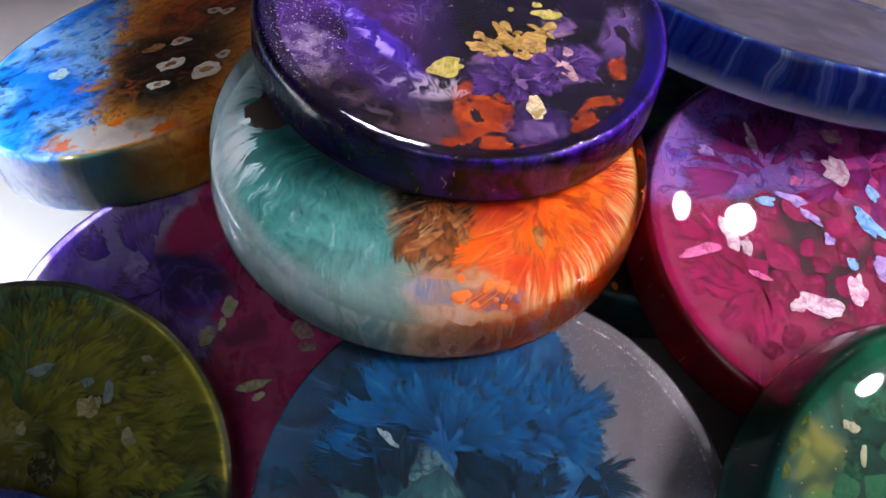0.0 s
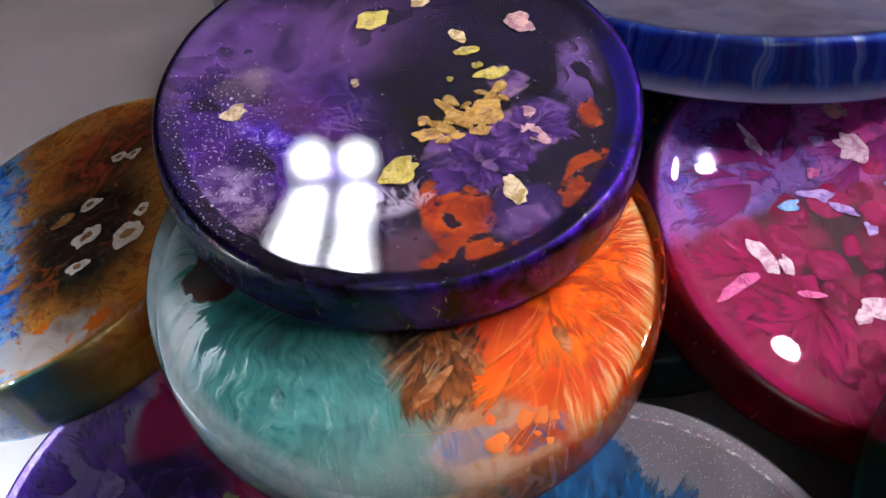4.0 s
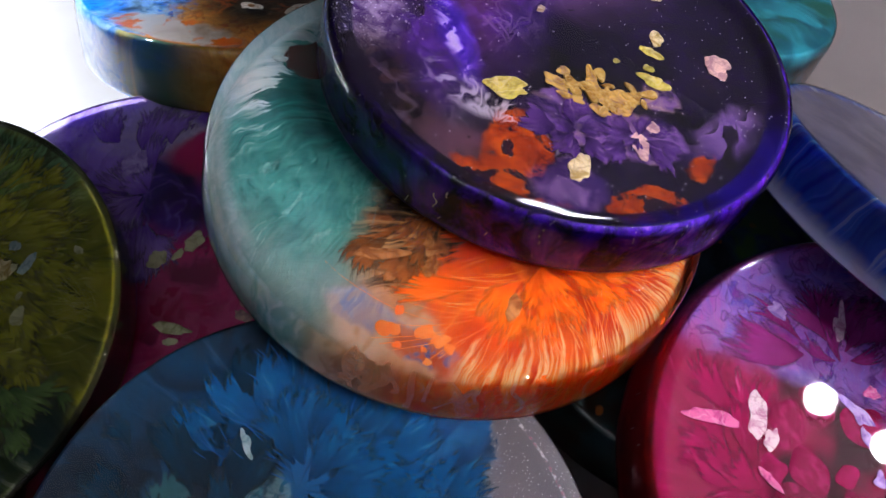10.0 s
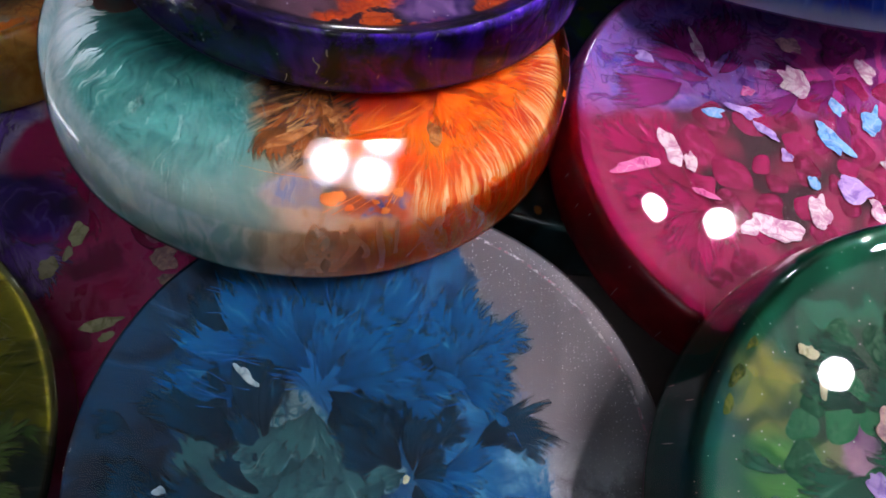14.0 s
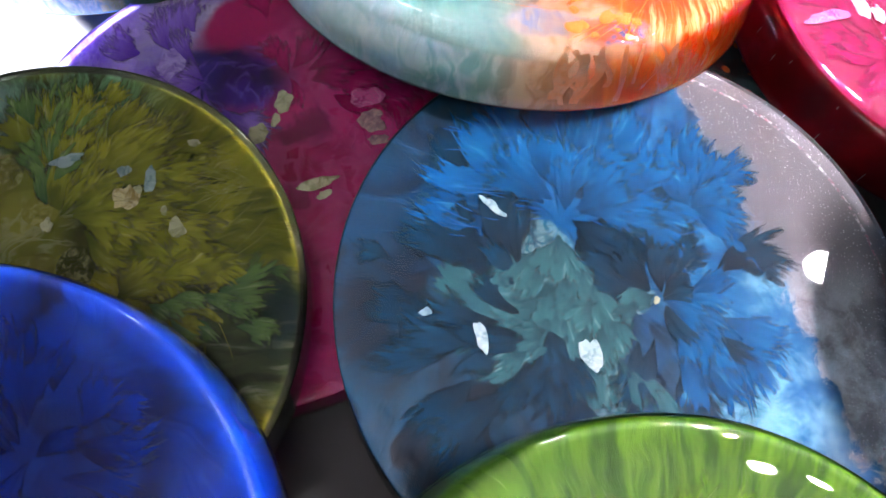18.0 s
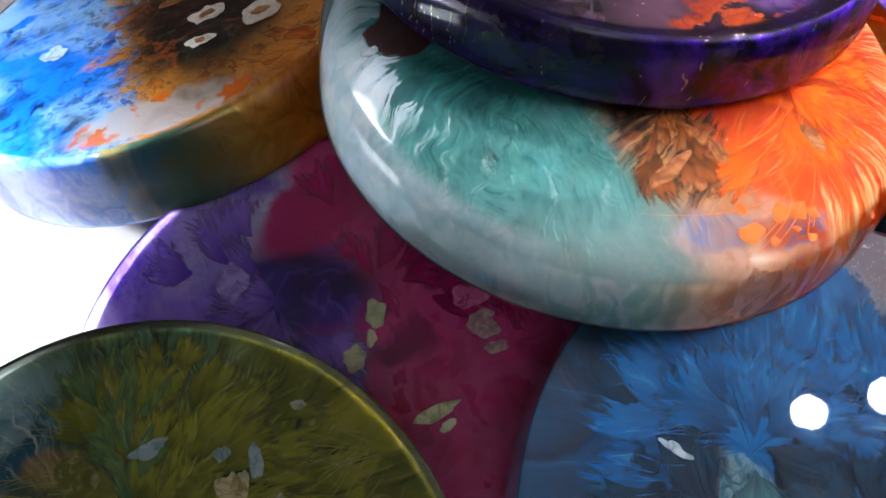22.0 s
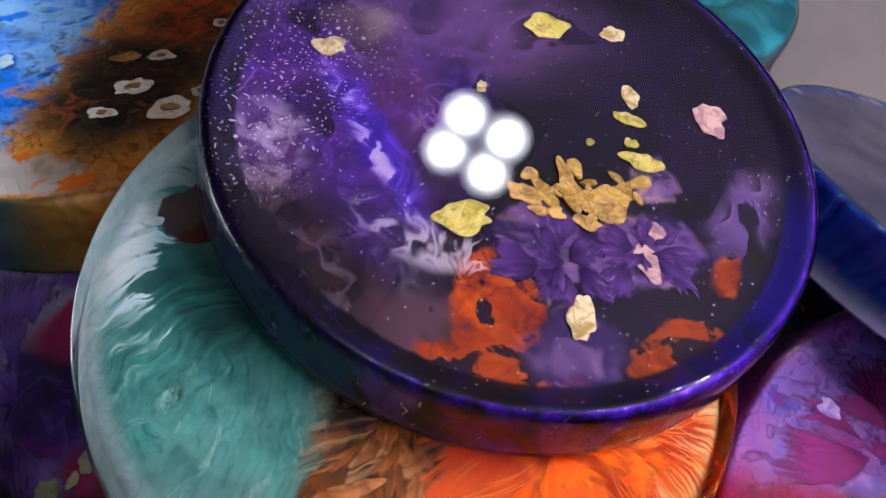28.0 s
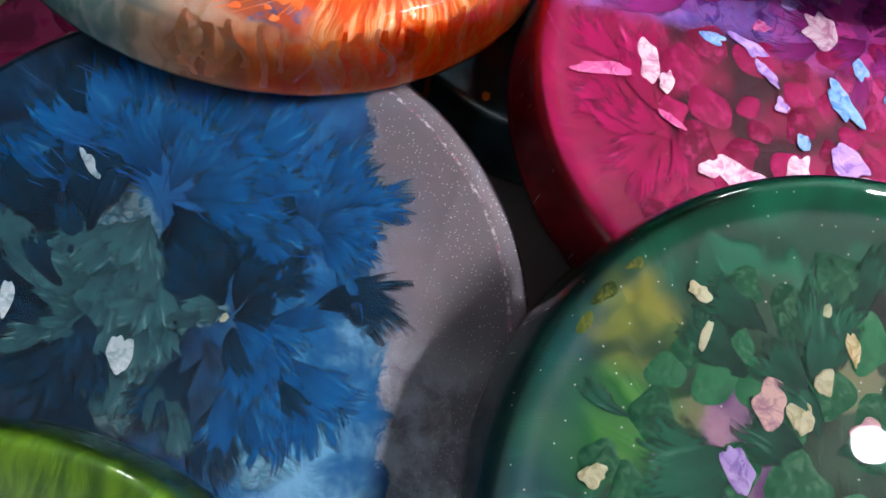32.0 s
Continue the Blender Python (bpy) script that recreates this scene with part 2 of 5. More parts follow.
    wall = noisy(warp(p, 3.0, 0.4), 9.0, 7.0, 0.65)
    # dark near band: the refracted view into the side wall, painted on the face
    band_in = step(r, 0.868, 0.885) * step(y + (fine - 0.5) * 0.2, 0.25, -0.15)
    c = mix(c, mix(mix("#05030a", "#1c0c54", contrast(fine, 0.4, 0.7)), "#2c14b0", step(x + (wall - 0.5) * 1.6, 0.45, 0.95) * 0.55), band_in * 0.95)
    # rim painted vivid at right as if light came through, shaded at left
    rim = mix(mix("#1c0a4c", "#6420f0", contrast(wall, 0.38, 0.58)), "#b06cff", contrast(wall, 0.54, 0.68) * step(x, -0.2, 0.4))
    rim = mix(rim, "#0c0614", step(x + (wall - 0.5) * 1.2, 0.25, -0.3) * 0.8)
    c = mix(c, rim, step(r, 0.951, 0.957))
    c = mix(c, "#f0eaff", dots(warp(p, 9.0, 0.12), 46.0, 0.17, 0.6) * blob(w, -0.74, -0.2, 0.2, 0.5, -8, 0.6) * 0.9)
    c = mix(c, "#f0eaff", dots(warp(p, 9.0, 0.1), 34.0, 0.09, 0.16) * 0.8)
    clear = blob(w, -0.48, -0.7, 0.26, 0.17, -30, 0.5) * 0.3 + step(r, 0.94, 0.955) * 0.12
    return c, clear, n2 * 0.5 + band * lump * 0.5 + fine * 0.2, 0.2


def teal(p, h):
    r, (x, y, z) = base_fields(p)
    w, w2 = warp(p, 2.6, 0.25), warp(p, 8.0, 0.14, 3.0, 3.0)
    s1, h1 = layers(warp(p, 3.0, 0.2), -0.3, 0.12, 2.4, 2.0, 1.2, 1.0)
    s2, h2 = layers(warp(p, 3.0, 0.12), 0.5, -0.15, 2.2, 2.4, 1.0, 4.0)
    h2 = combed(p, 0.48, -0.12, 26.0, 2.4, 4.0, 0.16)
    n1, f1 = silk(p, 2.6, 4.0)
    fine = noisy(w2, 14.0, 7.0, 0.7)
    h1 = combed(p, -0.2, 0.2, 22.0, 3.0, 1.0, 0.35)
    tuft = combed(p, -0.5, 0.3, 40.0, 9.0, 5.0, 0.5)
    c = mix("#1a7470", "#70c4bc", s1 * 0.35 + (fine - 0.5) * 0.9 + (tuft - 0.5) * 1.6 + 0.3)
    c = mix(c, "#bce4de", contrast(h1, 0.54, 0.66) * contrast(fine, 0.38, 0.58) * 0.6)
    c = mix(c, "#0a4c4a", step(tuft, 0.32, 0.42, 0.6, 0.0))
    c = mix(c, mix("#06464a", "#1f8078", contrast(h1, 0.4, 0.62)), blob(w, -0.62, -0.22, 0.3, 0.14, -18, 0.6) * 0.85)
    milk = step(y - x * 0.05 + (n1 - 0.5) * 0.5 + (h1 - 0.5) * 0.3, -0.86, -0.52, 1.0, 0.0)
    pale = mix(mix("#6e9c98", "#a8c0b8", contrast(n1, 0.35, 0.65) * 0.7 + (fine - 0.5)), "#ccd8d0", contrast(h1, 0.55, 0.68) * 0.5)
    pale = mix(pale, "#2f8c88", contrast(fine, 0.5, 0.68) * step(x, -0.6, -0.3, 0.7, 0.1))
    pale = mix(pale, mix("#a48c6c", "#c4b498", contrast(n1)), step(x + (n1 - 0.5) * 0.4, -0.22, 0.04))
    c = mix(c, pale, milk * 0.92)
    gap = contrast(noisy(w2, 5.0, 5.0, 0.6), 0.46, 0.56)
    curl = marbled(p, 3.4, 3.0, 2.0)
    mid = mix(mix("#2c1c0e", "#9a5c2c", gap), "#dcae78", curl * contrast(h2, 0.42, 0.6) * 0.8)
    mid = mix(mid, "#7c9488", contrast(h1, 0.56, 0.66) * step(x, -0.02, -0.15) * 0.8)
    c = mix(c, mid, blob(w2, 0.01, -0.42, 0.19, 0.36, 10, 0.3))
    fire = mix(mix("#d44000", "#ff7606", s2 * 0.8 + (h2 - 0.5) * 0.8), "#ffae54", contrast(h2, 0.58, 0.7) * 0.55)
    fire = mix(fire, mix("#ffa030", "#ffe2a8", contrast(h2, 0.45, 0.6)), step(r + (h2 - 0.5) * 0.7, 0.84, 0.95) * 0.8)
    fire = mix(fire, "#b02c02", blob(w2, 0.55, -0.33, 0.16, 0.1, 0, 0.3) * 0.7)
    right = step(x + (noisy(w2, 4.0) - 0.5) * 0.35 + y * 0.12 + (h2 - 0.5) * 0.35, 0.08, 0.14)
    c = mix(c, fire, right)
    low = blob(w, 0.16, -0.86, 0.24, 0.14, 0, 0.3)
    lacy = marbled(p, 4.5, 3.0, 6.0)
    c = mix(c, mix(mix("#c07a48", "#e0b080", contrast(noisy(w, 4.0), 0.45, 0.55)), "#fbe2c4", lacy * 0.75), low * 0.9)
    c = mix(c, mix(mix("#8ca4d4", "#c4ccd8", contrast(h1, 0.4, 0.6)), "#c8a88c", lacy * 0.6), blob(w2, 0.0, -0.81, 0.13, 0.06, 0, 0.3) * 0.85)
    c = mix(c, mix("#5a6cb0", "#d85c14", contrast(noisy(w2, 9.0), 0.47, 0.54)), blob(w2, 0.24, -0.83, 0.12, 0.05, 0, 0.35) * 0.85)
    stripe = noisy(vec("ADD", scaled(vec("NORMALIZE", flat(w2)), 14.0), pack(0.0, 0.0, z * 5.0)), 1.0, 6.0, 0.65, 0.8)
    # side tones lightened to include light shining through the resin
    side_warm = mix(mix("#ff8414", "#ffc050", contrast(stripe, 0.38, 0.6)), "#fff0cc", step(stripe, 0.56, 0.68))
    side_cool = mix("#98ccca", "#dff0ee", contrast(stripe, 0.4, 0.6))
    side_cool = mix(side_cool, mix("#d0a878", "#f4e0bc", contrast(stripe, 0.4, 0.6)), step(x, -0.25, 0.0))
    c = mix(c, mix(side_cool, side_warm, step(x + (stripe - 0.5) * 0.5, 0.1, 0.3)), step(r, 0.945, 0.958) * 0.9)
    feather = step(r + (h1 - 0.5) * 0.55 + (noisy(w2, 6.0, 4.0) - 0.5) * 0.45, 0.79, 0.82) * step(y + (h1 - 0.5) * 0.4, -0.42, -0.25) * step(x, -0.45, -0.3, 1.0, 0.0)
    c = mix(c, mix("#a4ccd2", "#e2f1f3", contrast(h1, 0.36, 0.62)), feather * 0.92)
    c = mix(c, mix("#b4d8dc", "#eef8fa", contrast(fine)), step(r, 0.88, 0.94) * step(x, -0.35, -0.55, 0.0, 0.7))
    hole = blob(w2, -0.73, 0.06, 0.1, 0.13, 0, 0.08)
    c = mix(c, "#7c3426", hole)
    clear = calc("MAXIMUM", hole * 0.5, low * 0.25) + step(r, 0.9, 0.97) * 0.08
    return c, clear, h1 * 0.6 + h2 * 0.7 + fine * 0.4, 0.4


def violet(p, h):
    r, (x, y, z) = base_fields(p)
    w, w2 = warp(p, 2.4, 0.3), warp(p, 6.0, 0.14, 3.0, 3.0)
    n1, f1 = silk(p, 1.6, 1.0)
    n2, f2 = silk(p, 3.2, 5.0)
    v1, e1 = sheets(p, 2.2, 8.0)
    c = mix("#ac1054", "#ec2c8c", contrast(n1, 0.34, 0.62))
    c = mix(c, "#f060b0", contrast(n2, 0.5, 0.7) * 0.5)
    c = mix(c, "#f49ccc", f2 * 0.12)
    c = mix(c, "#f47cc0", v1 * 0.35)
    c = mix(c, "#4c0834", step(n2, 0.34, 0.44, 0.55, 0.0))
    edge = x + (n1 - 0.5) * 0.5 - y * 0.2
    # smoky lilac pigment, made paler to take in the glare from the table
    lilac = mix(mix("#7444cc", "#c4a0f8", contrast(n2, 0.36, 0.62)), "#faf4ff", contrast(n1, 0.4, 0.58) * 0.85)
    lilac = mix(lilac, "#4c24a8", v1 * 0.25)
    lilac = mix(lilac, "#f8f2ff", e1 * 0.12)
    c = mix(c, lilac, step(edge, -0.3, -0.2, 1.0, 0.0))
    c = mix(c, mix("#1c0c60", "#5028b0", contrast(n2, 0.42, 0.62)), blob(w2, -0.13, 0.42, 0.27, 0.17, -12, 0.3) * 0.95)
    c = mix(c, "#8c68e4", f2 * blob(w2, -0.1, 0.42, 0.27, 0.17, -12, 0.3) * 0.8)
    c = mix(c, mix("#b41464", "#e03088", contrast(n1)), blob(w2, -0.02, 0.72, 0.26, 0.13, 28, 0.2))
    return c, 0.0, n2 + f2 * 0.3, 0.4


def amber(p, h):
    r, (x, y, z) = base_fields(p)
    w, w2 = warp(p, 2.6, 0.3), warp(p, 8.0, 0.14, 3.0, 3.0)
    cloud = noisy(warp(p, 3.0, 0.5, 3.0, 1.0), 4.5, 8.0, 0.66, 0.8)
    n1, f1 = silk(p, 2.2, 3.0)
    speck = contrast(noisy(w2, 16.0, 5.0, 0.7), 0.5, 0.62)
    v1, e1 = sheets(p, 3.0, 2.0)
    c = mix(mix("#a84406", "#f48a12", contrast(cloud, 0.36, 0.6)), "#ffc860", v1 * 0.5)
    c = mix(c, "#7c2c04", e1 * 0.6)
    gloom = mix(mix("#0c0806", "#4a200c", contrast(n1, 0.4, 0.66)), "#b4561a", contrast(cloud, 0.54, 0.66) * 0.8)
    c = mix(c, mix(gloom, "#6c6a50", speck * 0.35), blob(w, 0.16, -0.14, 0.36, 0.52, 15, 0.45))
    c = mix(c, mix("#3c0a06", "#c8401c", contrast(cloud, 0.42, 0.62)), blob(w2, 0.3, 0.5, 0.42, 0.26, 10, 0.5) * 0.85)
    sea = mix(mix("#04284c", "#0f8cf4", contrast(cloud, 0.34, 0.5)), "#a8d4f0", v1 * contrast(n1, 0.4, 0.6) * 0.9)
    sea = mix(sea, "#05324e", speck * step(x, -0.7, -0.25) * 0.7)
    c = mix(c, sea, step(x + (cloud - 0.5) * 0.9 + y * 0.2, -0.3, -0.16, 1.0, 0.0))
    patch = mix(mix("#8c7c68", "#cfc8c4", contrast(n1, 0.4, 0.62)), "#e8740c", contrast(noisy(w2, 5.0, 4.0), 0.53, 0.58))
    c = mix(c, patch, blob(w2, 0.06, -0.8, 0.36, 0.12, 4, 0.2) * 0.9)
    # amber side, its translucent glow painted in with brighter gold
    gold = mix(mix("#d0a030", "#ffd868", contrast(cloud)), "#4c7858", contrast(n1, 0.48, 0.62) * step(x, 0.4, 0.1))
    side = mix(gold, mix("#2c80cc", "#b4dcf0", contrast(cloud)), step(x + (cloud - 0.5) * 0.3, -0.2, -0.1, 1.0, 0.0))
    side = mix(side, mix("#c86408", "#ffae38", contrast(cloud)), step(x, 0.3, 0.6))
    c = mix(c, side, step(r, 0.94, 0.955) * step(y, 0.2, 0.5, 1.0, 0.3))
    return c, step(r, 0.94, 0.96) * 0.15, cloud + f1 * 0.2, 0.5


def blue(p, h):
    r, (x, y, z) = base_fields(p)
    w, w2 = warp(p, 2.4, 0.22), warp(p, 8.0, 0.12, 3.0, 3.0)
    s1, h1 = layers(warp(p, 3.0, 0.1), -0.24, 0.28, 2.2, 2.2, 1.2, 2.0)
    s2, h2 = layers(warp(p, 3.0, 0.1), 0.22, 0.38, 3.0, 2.6, 1.0, 6.0)
    s3, h3 = layers(warp(p, 3.0, 0.1), -0.62, -0.02, 2.6, 2.4, 1.2, 9.0)
    c = mix("#062c48", "#1676b4", s1 * (0.4 + h1 * 0.9))
    c = mix(c, mix("#031a2c", "#0c4464", s3 * (0.3 + h3)), step(x, -0.5, -0.3, 1.0, 0.0) * 0.85)
    c = mix(c, mix("#0a3c68", "#3494cc", s2 * (0.4 + h2 * 0.9)), blob(w, 0.24, 0.4, 0.34, 0.36, 0, 0.4) * 0.9)
    c = mix(c, "#5ca4dc", contrast(h1, 0.56, 0.7) * 0.3)
    c = mix(c, mix("#04101c", "#1c526c", s3 * (0.3 + h3)), blob(w, -0.45, -0.4, 0.6, 0.55, 0, 0.4) * 0.95)
    c = mix(c, mix("#1070a4", "#84c8e0", contrast(noisy(w2, 4.0, 6.0, 0.65), 0.4, 0.64)), blob(w, 0.42, -0.22, 0.24, 0.44, 12, 0.4))
    q = vec("MULTIPLY", warp(p, 6.0, 0.22, 3.0, 2.0), (1, 1.6, 0))
    shard = cells(q, 26.0, "F1")
    tone = split(cells(q, 26.0, "F1", "Color"))[0]
    crystal = mix(mix("#3f8c94", "#b4d4cc", tone * h1 * 1.5), "#1a4a58", step(shard, 0.35, 0.9) * 0.8)
    crystal = mix(crystal, "#3f9896", blob(w, -0.27, -0.04, 0.12, 0.1, 0, 0.5) * 0.6)
    patch = calc("MAXIMUM", blob(w2, -0.3, 0.12, 0.13, 0.2, 25, 0.1), blob(w2, -0.16, -0.2, 0.11, 0.2, 15, 0.1))
    patch = calc("MAXIMUM", patch, blob(w2, -0.42, -0.14, 0.2, 0.06, -8, 0.12))
    patch = calc("MAXIMUM", patch, blob(w2, 0.34, -0.36, 0.1, 0.06, 10, 0.15))
    patch = calc("MAXIMUM", patch, blob(w2, 0.0, 0.02, 0.08, 0.04, 10, 0.15))
    c = mix(c, crystal, patch * 0.5)
    edge = x * 0.94 + y * 0.34 + (noisy(warp(p, 5.0, 0.3), 5.0, 6.0, 0.7) - 0.5) * 0.42
    open_part = step(edge, 0.5, 0.56)
    mist = contrast(noisy(w2, 3.0, 6.0, 0.65), 0.4, 0.6) * step(y, -0.1, 0.25, 1.0, 0.0)
    c = mix(c, mix("#d0ccd0", "#e8f4fa", mist), open_part)
    bubble = calc("MAXIMUM", dots(p, 70.0, 0.16, 0.3), dots(p, 27.0, 0.07, 0.3)) * step(r, 0.6, 0.9, 0.3, 1.0)
    c = mix(c, "#ffffff", bubble * open_part * 0.7)
    ring = step(calc("ABSOLUTE", r - 0.938), 0.002, 0.009, 1.0, 0.0) * contrast(noisy(p, 55.0, 4.0, 0.7), 0.42, 0.6)
    c = mix(c, mix("#b4506c", "#ffffff", contrast(noisy(p, 34.0, 3.0), 0.45, 0.55)), ring * open_part * 0.8)
    clear = open_part * (0.66 - mist * 0.45) * (1.0 - bubble * 0.7) * (1.0 - ring * 0.8)
    return c, clear, s1 * 0.6 + h1 * 0.5 + s3 * 0.4 + patch * (1.0 - shard), 0.5


def olive(p, h):
    r, (x, y, z) = base_fields(p)
    w, w2 = warp(p, 2.4, 0.25), warp(p, 8.0, 0.13, 3.0, 3.0)
    s1, h1 = layers(warp(p, 3.0, 0.2), 0.06, 0.34, 2.6, 2.4, 1.2, 3.0)
    n1, f1 = silk(p, 2.4, 2.0)
    comb = noisy(vec("ADD", scaled(vec("NORMALIZE", flat(vec("SUBTRACT", w2, (0.0, 0.25, 0)))), 24.0), pack(3.0, 1.0, r * 5.0)), 1.0, 6.0, 0.7, 0.4)
    c = mix("#5c6a18", "#ccc436", s1 * 0.55 + (comb - 0.5) * 1.3 + 0.25)
    c = mix(c, "#dcd888", contrast(comb, 0.56, 0.68) * 0.6)
    c = mix(c, "#18260c", step(comb, 0.3, 0.42, 0.8, 0.0))
    c = mix(c, mix("#123c34", "#6cac8c", contrast(comb, 0.4, 0.6)), blob(w2, 0.08, 0.86, 0.34, 0.16, 0, 0.5) * 0.8)
    frost = mix(mix("#2c7084", "#b8dce0", contrast(n1, 0.42, 0.58)), "#eef6f4", contrast(comb, 0.52, 0.64) * 0.7)
    c = mix(c, frost, blob(w, -0.42, 0.7, 0.3, 0.26, 40, 0.4))
    q = warp(p, 3.0, 0.25, 2.0, 4.0)
    lump = cells(q, 4.6, "SMOOTH_F1")
    tone = split(cells(q, 4.6, "F1", "Color"))[0]
    c = mix(c, mix(mix("#6c7820", "#c4bc4c", tone * 0.6 + (n1 - 0.3)), "#0e1808", step(lump, 0.34, 0.62)), blob(w, -0.02, 0.36, 0.38, 0.24, -8, 0.3) * 0.9)
    c = mix(c, "#d8d8a0", f1 * blob(w, 0.0, 0.36, 0.4, 0.3, 0, 0.4) * 0.6)
    c = mix(c, mix(mix("#5c3a20", "#a87c58", contrast(n1)), "#ecd8c0", f1 * 0.8), blob(w, -0.5, 0.42, 0.18, 0.14, 0, 0.3))
    c = mix(c, mix("#b05a24", "#f0c49c", contrast(noisy(w2, 6.0, 5.0))), blob(w, -0.44, 0.2, 0.18, 0.12, 0, 0.3))
    c = mix(c, mix("#a47838", "#dcc088", contrast(comb)), blob(w2, -0.2, 0.58, 0.09, 0.06, 0, 0.3) * 0.8)
    level = noisy(vec("MULTIPLY", warp(p, 4.0, 0.12, 3.0, 5.0), (2.5, 16.0, 0)), 1.0, 6.0, 0.65, 0.3)
    c = mix(c, mix(mix("#12241a", "#48603c", contrast(level, 0.36, 0.55)), "#b4bc98", contrast(level, 0.54, 0.66) * 0.8), blob(w, 0.76, -0.14, 0.36, 0.26, -12, 0.35) * 0.9)
    c = mix(c, "#06181a", blob(w2, 0.6, 0.15, 0.16, 0.035, 10, 0.4) * 0.9)
    c = mix(c, "#0c4048", blob(w2, 0.9, -0.02, 0.07, 0.16, 0, 0.4) * 0.8)
    c = mix(c, "#f4f8f4", dots(warp(p, 9.0, 0.12), 60.0, 0.1, 0.35) * blob(w, -0.45, 0.6, 0.26, 0.26, 0, 0.5) * 0.8)
    # rim colour darkened to hold down the light its bevel catches
    c = mix(c, "#141a06", step(r, 0.962, 0.978) * 0.95)
    return c, 0.0, comb + s1 * 0.3 - lump * 0.5, 0.5


def royal(p, h):
    r, (x, y, z) = base_fields(p)
    w = warp(p, 3.0, 0.25)
    s1, h1 = layers(w, 0.38, 0.6, 2.6, 2.0, 1.0, 2.0)
    n1, f1 = silk(p, 2.2, 6.0)
    c = mix("#02144c", "#0640b8", contrast(n1, 0.34, 0.62))
    c = mix(c, "#0a54d0", s1 * 0.4)
    c = mix(c, "#3c70d8", f1 * 0.35)
    c = mix(c, "#5080dc", contrast(h1, 0.58, 0.75) * 0.25)
    return c, 0.0, s1 * 0.3 + n1 * 0.3, 0.3


def lime(p, h):
    r, (x, y, z) = base_fields(p)
    w = warp(p, 3.0, 0.2)
    s1, h1 = layers(w, 0.0, 0.0, 1.6, 2.6, 0.8, 1.0)
    c = mix("#2c540c", "#5f8c1c", contrast(h1, 0.38, 0.6))
    c = mix(c, "#b8cc78", step(h1, 0.62, 0.7) * 0.7)
    c = mix(c, "#3a6a16", contrast(noisy(w, 2.5), 0.5, 0.75) * 0.5)
    return c, 0.0, h1, 0.3


def green(p, h):
    r, (x, y, z) = base_fields(p)
    w, w2 = warp(p, 2.6, 0.25), warp(p, 7.0, 0.13, 3.0, 3.0)
    s1, h1 = layers(w, 0.0, 0.0, 2.0, 2.4, 1.0, 5.0)
    q = warp(p, 4.0, 0.2, 2.0, 4.0)
    lump = cells(q, 5.0, "SMOOTH_F1")
    tone = split(cells(q, 5.0, "F1", "Color"))[0]
    inner = mix(mix("#24503a", "#3f6a4c", tone), "#12281a", step(lump, 0.25, 0.6))
    inner = mix(inner, "#a8a878", contrast(noisy(w2, 4.0), 0.55, 0.62) * 0.6)
    ring = mix(mix("#0b5a40", "#1f8a64", s1), "#5ab894", contrast(h1, 0.55, 0.7) * 0.5)
    c = mix(inner, ring, step(r + (noisy(w, 3.0) - 0.5) * 0.3, 0.64, 0.76))
    yellow = mix(mix("#4f8a3a", "#a8a840", tone), "#2f5a34", step(cells(q, 11.0, "SMOOTH_F1"), 0.3, 0.7))
    c = mix(c, yellow, blob(w2, -0.7, 0.38, 0.13, 0.15, 20, 0.3))
    c = mix(c, mix("#1f7a3a", "#5aa848", s1), blob(w2, -0.72, 0.1, 0.2, 0.14, 20, 0.35))
    c = mix(c, mix("#6a3f7a", "#c49ab0", contrast(noisy(w2, 5.0))), blob(w2, -0.33, 0.16, 0.1, 0.2, 30, 0.2))
    c = mix(c, "#1c5a70", step(x, -0.85, -0.7, 1.0, 0.0) * 0.5)
    c = mix(c, "#e8f4e8", dots(p, 20.0, 0.06, 0.35) * 0.9)
    return c, 0.0, s1 * 0.3 - lump * 0.6, 0.5


